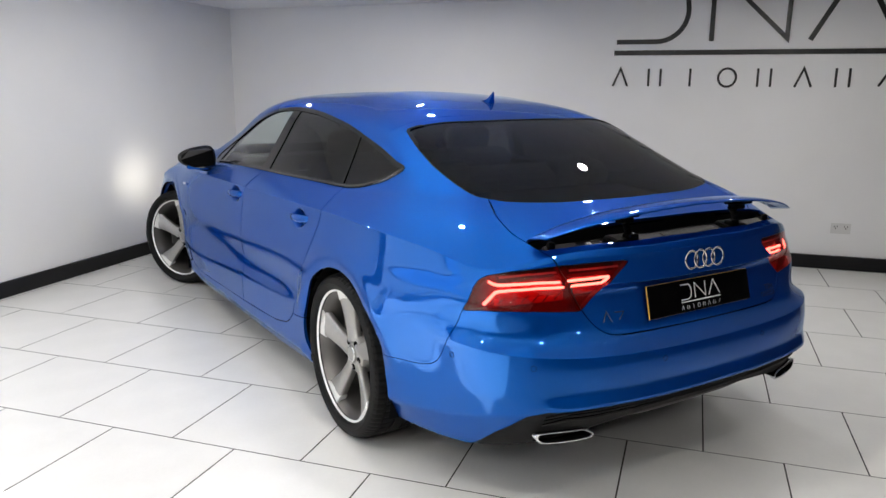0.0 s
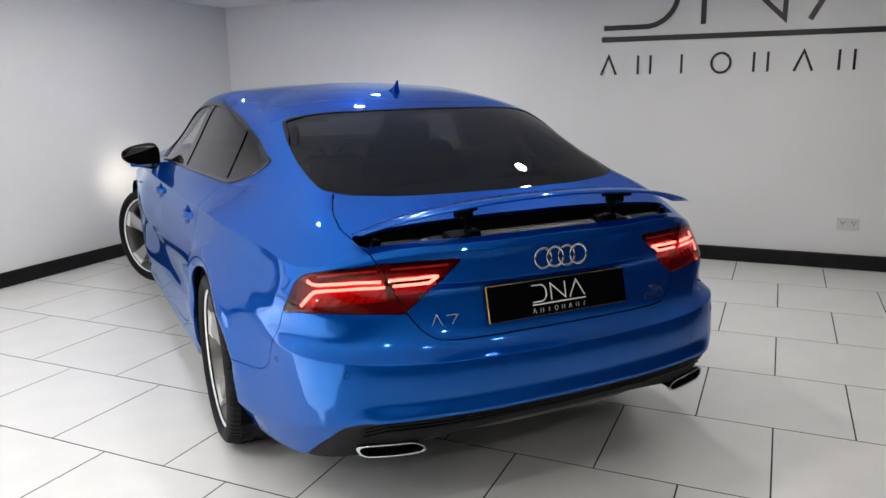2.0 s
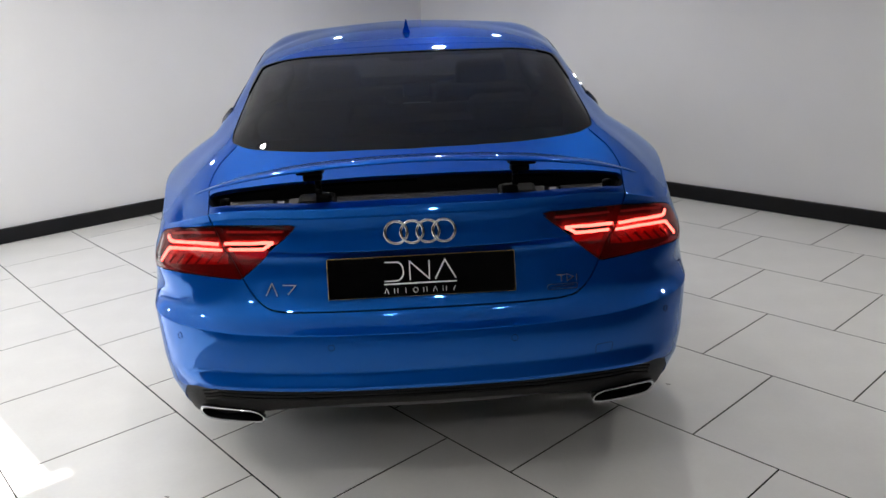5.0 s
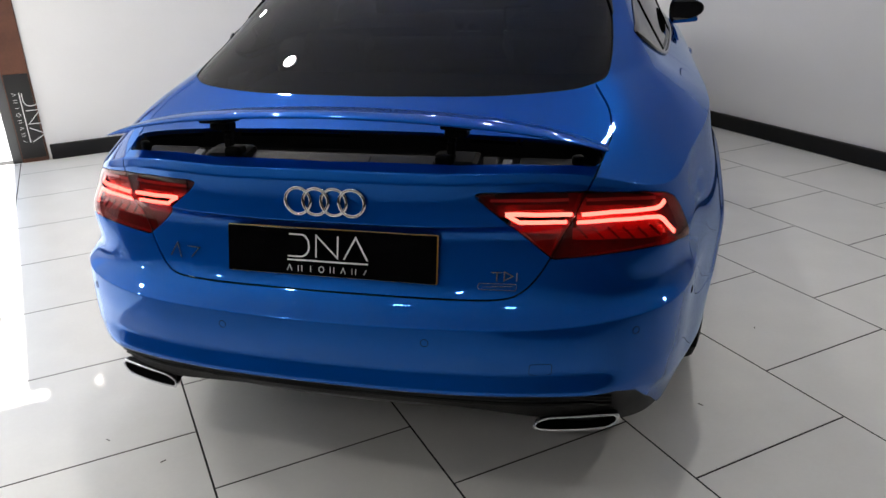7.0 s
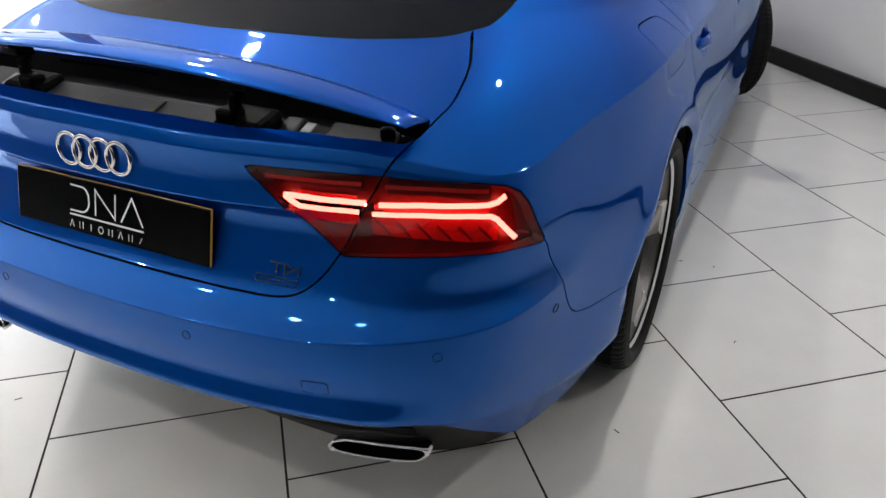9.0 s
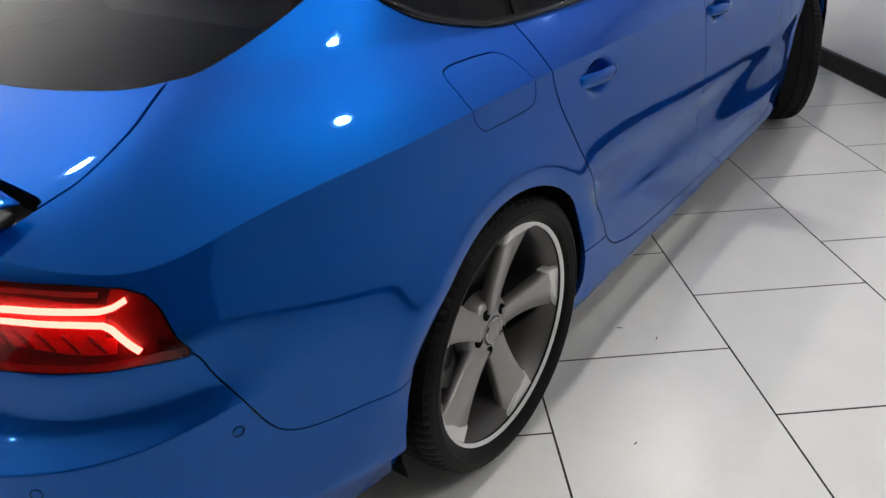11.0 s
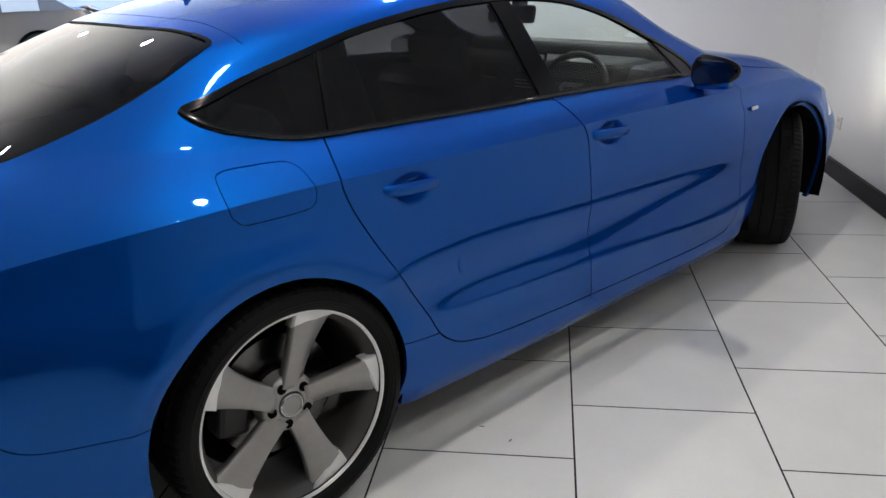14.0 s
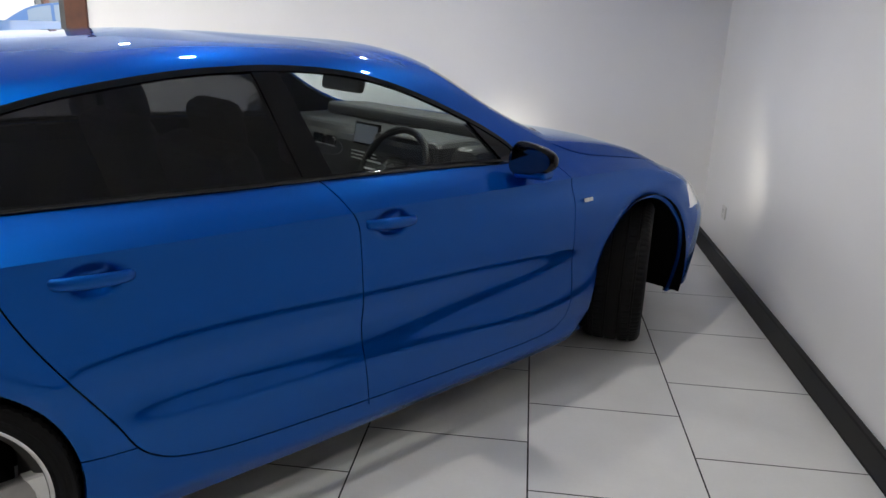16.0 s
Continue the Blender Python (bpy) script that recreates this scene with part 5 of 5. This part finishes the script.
# roof fin, wing badges
prof = rounded([(.262, 1.350), (.255, 1.378), (.244, 1.412), (.250, 1.416), (.266, 1.398), (.288, 1.382), (.322, 1.374), (.368, 1.367), (.392, 1.350)], closed=False, steps=4)
m = len(prof)
v = []
for s in (-1, 1):
    for y, z in prof:
        k = max(0.0, 1 - (z - 1.350) / .066)
        v.append((s * (.0025 + .019 * k ** 1.3 * min(1, (.395 - y) / .05 + .15)), y, z))
f = [tuple(range(m))[::-1], tuple(range(m, 2 * m))] + [(i, i + 1, m + i + 1, m + i) for i in range(m - 1)] + [(m - 1, 0, m, 2 * m - 1)]
link_mesh("roof_aerial", v, f, BLUE, car, "blue shark-fin aerial", outward=True)
for s in (1, -1):
    box("wing_badge", (-.003, -.029, -.008), (.004, .029, .008), CHROME, car, .001, pose(s * .917, 2.335, .808, 0, s * -10, 0), "small silver badge")

# ---- inside the car ----
LEATHER = mat("black_leather", (.013, .013, .014), rough=.5, var=.2, scale=30, bump=.25, bump_scale=500)
DASH = mat("grey_dashboard", (.016, .017, .0175), rough=.45, var=.15, scale=40, bump=.2, bump_scale=600)
SCREEN = mat("screen_glow", (.05, .08, .10), rough=.15, emit=.025, emit_color=(.45, .5, .6))


def seat(x, y, wide, back):
    bm = bmesh.new()
    add_box(bm, (-wide / 2, -.28, -.09), (wide / 2, .27, .09), .06, pose(x, y, .47, 6), 3)
    part("seat_cushion", bm, LEATHER, car)
    bm = bmesh.new()
    add_box(bm, (-wide / 2, -.075, -.34), (wide / 2, .075, .34), .06, pose(x, y - .36, .76, 18 if back else 24), 3)
    part("seat_back", bm, LEATHER, car)


def headrest(x, y, z):
    bm = bmesh.new()
    add_box(bm, (-.13, -.05, -.085), (.13, .05, .085), .045, pose(x, y, z, 12), 3)
    add_box(bm, (-.06, -.008, -.17), (-.045, .008, -.06), .004, pose(x, y, z, 12))
    add_box(bm, (.045, -.008, -.17), (.06, .008, -.06), .004, pose(x, y, z, 12))
    part("headrest", bm, LEATHER, car)


for s in (1, -1):
    seat(s * .37, 1.42, .50, True)
    headrest(s * .37, 1.02, 1.125)
    headrest(s * .36, .115, 1.03)
seat(0, .62, 1.25, False)
bm = bmesh.new()
add_box(bm, (-.62, -.28, -.02), (.62, .30, .02), .015, pose(0, -.22, .93, 4))
part("parcel_shelf", bm, LEATHER, car)
bm = bmesh.new()
add_box(bm, (-.70, -.22, -.14), (.70, .30, .125), .06, pose(0, 2.12, .875), 3)
add_box(bm, (-.20, -.14, -.06), (.20, .16, .055), .04, pose(.37, 1.96, .965), 3)
add_box(bm, (-.14, -.45, -.15), (.14, .25, .10), .04, pose(0, 1.75, .55), 3)
add_box(bm, (-.58, -.12, -.03), (.58, .16, .034), .024, pose(0, 2.265, 1.020, -3), 3)
part("dashboard", bm, DASH, car, "dark grey dashboard")
box("centre_screen", (-.085, -.006, -.05), (.085, .006, .05), BLACK_GLOSS, car, .004, pose(.05, 1.905, .985, -10), "display screen, lit")
box("screen_face", (-.075, -.0085, -.04), (.075, -.0065, .04), SCREEN, car, 0, pose(.05, 1.905, .985, -10))
for dx in (-.06, .06):
    v, f = ring_mesh(.045, .004)
    mm = pose(.37 + dx, 1.865, .965, 75)
    link_mesh("dial", [mm @ Vector(a) for a in v], f, CHROME, car, smooth=True)
v, f = ring_mesh(.125, .004, n=40)
mm = pose(-.20, 1.885, .90, 80)
link_mesh("vent_trim", [mm @ Vector((a[0] * .8, a[1] * .32, a[2])) for a in v], f, CHROME, car, smooth=True)
steer = pose(.37, 1.775, .890, 64)
v, f = ring_mesh(.180, .0155, n=48, m=12)
wheel_rim = link_mesh("steering_wheel", [steer @ Vector((a[0], a[1] * .98, a[2])) for a in v], f, LEATHER, car, "black leather steering wheel", smooth=True)
bm = bmesh.new()
add_box(bm, (-.065, -.06, -.035), (.065, .055, .012), .03, steer, 3)
for a in (0, 180, 250, 290):
    add_box(bm, (.05, -.018, -.012), (.175, .018, .004), .005, steer @ Matrix.Rotation(radians(a), 4, "Z"))
part("steering_hub", bm, DASH, wheel_rim)
for a in (0, 180, 270):
    bm = bmesh.new()
    turn = steer @ Matrix.Rotation(radians(a), 4, "Z")
    add_box(bm, (.075, -.020, .003), (.165, -.012, .007), .002, turn)
    add_box(bm, (.075, .012, .003), (.165, .020, .007), .002, turn)
    part("spoke_trim", bm, TURNED, wheel_rim, "silver spoke trim")
v, f = ring_mesh(.028, .002)
link_mesh("hub_ring", [steer @ Vector((a[0], a[1], a[2] + .0135)) for a in v], f, CHROME, wheel_rim, smooth=True)
bm = bmesh.new()
add_box(bm, (-.135, -.018, -.040), (.135, .018, .040), .018, pose(.03, 1.79, 1.215, -12), 3)
add_box(bm, (-.02, .0, -.01), (.02, .07, .06), .008, pose(.03, 1.81, 1.25, -12))
part("interior_mirror", bm, BLACK_PLASTIC, car)

for k in range(3):
    box("vent_slat", (-.085, -.006, -.003), (.085, .006, .003), TURNED, car, .002, pose(.05, 1.888, .905 - .016 * k, -10))
for dx in (-.30, -.20, .55, .66):
    box("air_vent", (-.035, -.008, -.022), (.035, .008, .022), BLACK_GLOSS, car, .004, pose(dx, 1.897, .925, -10))
    box("vent_edge", (-.038, -.010, -.026), (.038, -.004, -.022), TURNED, car, .001, pose(dx, 1.897, .925, -10))

# ---- wall sign, sockets ----
face = RM @ Matrix.Translation((U1 - .002, -.03, 1.807)) @ Matrix(((0, 0, -1, 0), (-1, 0, 0, 0), (0, 1, 0, 0), (0, 0, 0, 1)))
sign = empty("wall_sign", "black cut-out sign of strokes on the white wall", "sign", face)
sign_marks(sign, Matrix.Identity(4), .80, SIGN_BLACK, .006)
SOCKET_WHITE = mat("socket_white", (.62, .62, .61), rough=.35)


def socket(v, z, wide=.146):
    ob = empty("wall_socket", "white plastic double wall socket above the skirting", "socket", RM @ Matrix.Translation((U1, v, z)) @ pose(0, 0, 0, 0, -90, 0) @ pose(0, 0, 0, 0, 0, 90))
    box("face_plate", (-wide / 2, -.043, -.001), (wide / 2, .043, .009), SOCKET_WHITE, ob, .003)
    for x in (-.037, .037) if wide > .1 else (0,):
        box("switch", (x - .008, .010, .009), (x + .008, .028, .013), SOCKET_WHITE, ob, .002)
        # near-black boxes on the face stand in for shaded pin holes
        for dx, dy in ((0, 0), (-.011, -.016), (.011, -.016)):
            box("pin_hole", (x + dx - .003, dy - .005, .0085), (x + dx + .003, dy + .005, .0096), BLACK_DEEP, ob)
    return ob


tagged(socket(-1.892, .335), "white plastic double socket on the wall")
tagged(socket(3.13, .355, .086), "white plastic single socket on the wall")

# ---- scraps on the floor ----
DIRT = mat("dark_dirt", (.04, .035, .03), rough=.9)
for k, (u, v) in enumerate(((1.02, -.61), (.48, -.89), (1.12, -.10), (1.22, -.17), (-1.24, -.16), (-1.10, -.35))):
    bm = bmesh.new()
    add_box(bm, (-.007 - .002 * (k % 3), -.0016, 0), (.006 + .002 * (k % 2), .0016, .0012), .0004, RM @ pose(u, v, .0002, 0, 0, 40 + 67 * k))
    scrap = part("scrap", bm, DIRT, None)
    tagged(scrap, "tiny dark scrap of dirt on a white floor tile", "debris", "scraps on the floor")

# ---- ceiling lamps ----
LED = mat("led_face", (1, 1, 1), emit=6.0, emit_color=(1, .97, .93))
WHITE_METAL = mat("white_metal", (.7, .7, .7), rough=.4)
first = None
# a fitting for every beam, the added fill lamps included
for u, v in LAMPS:
    if first is None:
        first = empty("downlight", "small round recessed downlight in white ceiling, lit, some added as fill", "downlight", Matrix.Translation(room(u, v, HC)), "ceiling downlights")
        a, f = lathe([(-.002, .040), (-.006, .044), (-.004, .054), (.0, .056)], 32)
        link_mesh("bezel", [(p[1], p[2], p[0]) for p in a], f, WHITE_METAL, first, smooth=True)
        a = [(.039 * math.cos(t), .039 * math.sin(t), -.002) for t in np.linspace(0, 2 * math.pi, 24, endpoint=False)]
        link_mesh("lamp_face", a, [tuple(range(24))[::-1]], LED, first)
    else:
        copy_thing(first, Matrix.Translation(room(u, v, HC)))

LED_DOT = mat("led_dot", (1, 1, 1), emit=60.0, emit_color=(1, .96, .91))
for u, v in CLUSTERS:
    panel_lamp = empty("ceiling_lamp", "square recessed ceiling lamp of nine diodes, lit", "downlight", Matrix.Translation(room(u, v, HC)) @ RM, "ceiling diode lamps")
    box("housing", (-.056, -.056, -.008), (.056, .056, -.001), WHITE_METAL, panel_lamp, .003)
    for a in (-1, 0, 1):
        for b in (-1, 0, 1):
            ring = [(.032 * a + .0065 * math.cos(t), .032 * b + .0065 * math.sin(t), -.0095) for t in np.linspace(0, 2 * math.pi, 12, endpoint=False)]
            link_mesh("diode", ring, [tuple(range(12))[::-1]], LED_DOT, panel_lamp)

# ---- the opening, its timber posts, and outdoors ----
post = box("post", (-1.575, V1 - .02, 0), (-1.402, V1 + T + .02, HC), WOOD, m=RM, bevel=.006)
structure(post, "brown stained timber post beside the opening", "post")
post = box("post", (-5.75, V1 - .02, 0), (-5.58, V1 + T + .02, HC), WOOD, m=RM, bevel=.006)
structure(post, "brown stained timber post beside the opening", "post")
wall = box("wall_side_end", (U0 - T, V1, 0), (-5.75, V1 + T, HC + .1), WALL, m=RM)
structure(wall, "white painted wall end beside the opening", "wall")
board = empty("sign_board", "black sign board with white strokes, fixed upright to the post", "sign", RM @ Matrix.Translation((-1.49, V1 - .022, .33)) @ Matrix(((1, 0, 0, 0), (0, 0, -1, 0), (0, 1, 0, 0), (0, 0, 0, 1))))
box("board", (-.078, -.30, 0), (.078, .30, .006), SIGN_BLACK, board, .002)
sign_marks(board, Matrix.Translation((.012, .17, .0062)) @ Matrix.Rotation(radians(-90), 4, "Z"), .135, PLATE_WHITE, .0006)
frame_grey = mat("grey_door_frame", (.10, .105, .11), rough=.4, metal=.4)
jamb = box("door_jamb", (-1.64, V1 + .02, 0), (-1.577, V1 + .09, HC), frame_grey, m=RM, bevel=.004)
structure(jamb, "dark grey metal door jamb beside the timber post", "door")

GROUND = mat("pale_paving", (.60, .58, .55), rough=.9, var=.15, scale=.6, bump=.4, bump_scale=40)
SLOPE = 0.9      # degrees by which the forecourt rises
ground = box("ground", (-160, 0, -.2), (120, 260, 0), GROUND, m=RM @ pose(0, V1 + T + .002, -.02, SLOPE))
structure(ground, "pale sunlit paved forecourt outside", "ground")

# ---- outdoors: parked cars and a house across the forecourt ----
def on_ground(x, y):
    """The height of the rising forecourt at a place."""
    v = (RM.inverted() @ Vector((x, y, 0))).y - V1 - T
    return -.02 + v * math.tan(radians(SLOPE))


CAR_WINDOW = mat("pale_car_window", (.22, .25, .27), rough=.06, spec=.8)


def parked_car(label, colour, x, y, turn):
    ob = empty("parked_car", label, "car", pose(x, y, on_ground(x, y), 0, 0, turn), "parked cars")
    paint = mat("car_paint", colour, rough=.25, metal=.2, coat=1)
    arch = lambda c: [(c + .37 * math.cos(a), .33 + .37 * math.sin(a)) for a in np.linspace(-.35, math.pi + .35, 15)]  # noqa: E731
    low = [(-2.28, .34), (-2.33, .55), (-2.28, .80), (-2.10, .95), (-1.2, .97), (0, .955), (1.05, .93), (1.75, .83), (2.15, .68), (2.28, .50), (2.24, .26)] + arch(1.38) + [(.9, .22), (-.9, .22)] + arch(-1.38) + [(-1.9, .28)]
    n = len(low)
    v, f = [], []
    rows = ((-.86, .96), (-.91, 1.0), (-.91, 1.0), (.91, 1.0), (.91, 1.0), (.86, .96))
    for k, (px, g) in enumerate(rows):
        for py, pz in low:
            top = max(0.0, pz - .62)
            v.append((px * (1 - .35 * top ** 2 * (0 if k in (0, 5) else .35)), py * (g if abs(py) > 2 else 1), pz + (.012 if k in (2, 3) and pz > .8 else 0)))
    for i in range(len(rows) - 1):
        for j in range(n):
            f.append((i * n + j, i * n + (j + 1) % n, (i + 1) * n + (j + 1) % n, (i + 1) * n + j))
    f += [tuple(range(n)), tuple((len(rows) - 1) * n + j for j in range(n))[::-1]]
    link_mesh("body", v, f, paint, ob)
    top = rounded([(-1.95, .95), (-1.35, 1.30), (-.5, 1.43), (.2, 1.40), (.72, 1.24), (1.25, .93)], closed=False, steps=5)
    m = len(top)
    v = [(px * (.86 - .22 * max(0, (pz - .95) / .48)), py, pz) for px in (-1, 1) for py, pz in top]
    f = [(j, j + 1, m + j + 1, m + j) for j in range(m - 1)]
    link_mesh("roof", v, f, paint, ob, smooth=True)
    for s in (1, -1):
        for a, b in ((-1.45, -.95), (-.88, .02), (.10, .88)):
            ys = np.linspace(a, b, 8)
            hi = [np.interp(q, top[:, 0], top[:, 1]) - .05 for q in ys]
            pts = [(q, .975) for q in ys] + [(q, max(.985, h)) for q, h in zip(ys[::-1], hi[::-1])]
            link_mesh("side_window", [(s * (.862 - .22 * max(0, (z - .95) / .48)), q, z) for q, z in pts], [tuple(range(16))], CAR_WINDOW, ob)
        sides = [(q, .95) for q, _ in top] + [(q, z) for q, z in top[::-1]]
        link_mesh("cabin_side", [(s * (.855 - .22 * max(0, (z - .95) / .48)), q, z) for q, z in sides], [tuple(range(len(sides)))], paint, ob)
        box("side_mirror", (s * .90, .78, .97), (s * 1.05, .90, 1.09), paint, ob, .03)
        box("tail_lamp", (s * .62 - .2, -2.325, .70), (s * .62 + .2, -2.22, .84), LAMP_BASE, ob, .02)
        box("sill", (s * .90 - .03, -.95, .22), (s * .90 + .03, .95, .30), paint, ob, .01)
        for wy in (-1.38, 1.38):
            a, g = lathe([(-.1, .2), (-.1, .31), (.08, .33), (.1, .31), (.085, .25)], 32)
            w = link_mesh("wheel", a, g, RUBBER, ob)
            w.matrix_local = pose(s * .82, wy, .33, 0, 0, 0 if s > 0 else 180)
            a, g = lathe([(.088, .255), (.07, .235), (.04, .20), (.04, 0)], 20)
            link_mesh("rim", a, g, BLACK_PLASTIC, w)
            a, g = lathe([(.06, .230), (.092, .236), (.094, .258), (.08, .262)], 32)
            link_mesh("rim_ring", a, g, SPOKE, w, smooth=True)
            for q in range(9):
                bm = bmesh.new()
                add_box(bm, (.05, -.014, .03), (.082, .014, .245), .005, Matrix.Rotation(radians(40 * q), 4, "X"))
                part("rim_spoke", bm, SPOKE, w)
    return ob


parked_car("pale blue hatchback parked on the sunlit forecourt", (.09, .16, .29), -17.7, 6.9, -13)
parked_car("dark grey saloon car parked on the sunlit forecourt", (.05, .048, .045), -11.6, 1.35, 167)
HOUSE = mat("pale_render", (.75, .68, .60), rough=.9, var=.06, scale=1.2, bump=.3, bump_scale=40)
house = empty("house", "pale rendered building with brown posts across the forecourt", "house", pose(-34, 12, on_ground(-34, 12) - .1, 0, 0, 8))
box("house_wall", (-1, -22, -.6), (3, 26, 7.5), HOUSE, house, .02)
box("roof", (-1.6, -22.4, 7.5), (3.4, 26.4, 7.8), WOOD, house, .02)
for k in range(6):
    box("window", (2.98, -16 + 6.4 * k, 1.1), (3.06, -14.6 + 6.4 * k, 2.5), frame_grey, house, .01)
for k in range(7):
    box("post", (4.0, -19 + 5.2 * k, -.6), (4.22, -18.78 + 5.2 * k, 3.2), WOOD, house, .01)

# ---- floor tiles, half-bonded ----
STEP, JOINT = 0.602, 0.0062
OU, OV = 0.2164, 0.0556     # where a joint crossing lies


def tile_mesh(w, h):
    bm = bmesh.new()
    add_box(bm, (0, 0, -0.012), (w, h, 0.0), 0.0)
    for f in [f for f in bm.faces if f.normal.z > 0.9]:
        bmesh.ops.inset_region(bm, faces=[f], thickness=0.0012, depth=0.0)
        for v in bm.verts:
            if v.co.z > -0.001 and (v.co.x < 0.001 or v.co.x > w - 0.001 or v.co.y < 0.001 or v.co.y > h - 0.001):
                v.co.z = -0.0006
        break
    me = bpy.data.meshes.new("tile")
    bm.to_mesh(me)
    bm.free()
    me.materials.append(TILE)
    return me


TILES = {}
for col in range(math.floor((U0 - OU) / STEP), math.ceil((U1 - OU) / STEP)):
    ua, ub = max(OU + col * STEP, U0) + JOINT / 2, min(OU + (col + 1) * STEP, U1) - JOINT / 2
    if ub - ua < 0.02:
        continue
    shift = OV + (STEP / 2 if col % 2 else 0.0)
    for row in range(math.floor((V0 - shift) / STEP), math.ceil((V1 - shift) / STEP)):
        va, vb = max(shift + row * STEP, V0) + JOINT / 2, min(shift + (row + 1) * STEP, V1) - JOINT / 2
        if vb - va < 0.02:
            continue
        key = (round(ub - ua, 3), round(vb - va, 3))
        if key not in TILES:
            TILES[key] = tile_mesh(ub - ua, vb - va)
        tile = new("tile", TILES[key])
        tile.parent = floor
        tile.matrix_world = RM @ Matrix.Translation((ua, va, 0))


# ---- the car stands a little askew, nose to the left ----
def askew(x, y):
    s = 0.013 * max(0.0, y + 1)
    return s * (x / 0.9 - 1)


done = set()
for ob in car.children_recursive:
    if ob.type != "MESH" or ob.data.name in done:
        continue
    holder = ob if ob.name.startswith("wheel") and ob.parent == car and "housing" not in ob.name else None
    if holder is None and (ob.parent.name.startswith("wheel") and "housing" not in ob.parent.name):
        continue
    if holder is not None:
        continue
    done.add(ob.data.name)
    co = np.empty(len(ob.data.vertices) * 3)
    ob.data.vertices.foreach_get("co", co)
    co = co.reshape(-1, 3)
    sh = 0.013 * np.clip(co[:, 1] + 1, 0, None)
    co[:, 0] += sh * (co[:, 0] / 0.9 - 1)
    ob.data.vertices.foreach_set("co", co.ravel())
for ob in car.children:
    if ob.name.split(".")[0] == "wheel":
        m = ob.matrix_basis.copy()
        m.translation.x += askew(m.translation.x, m.translation.y)
        ob.matrix_basis = m
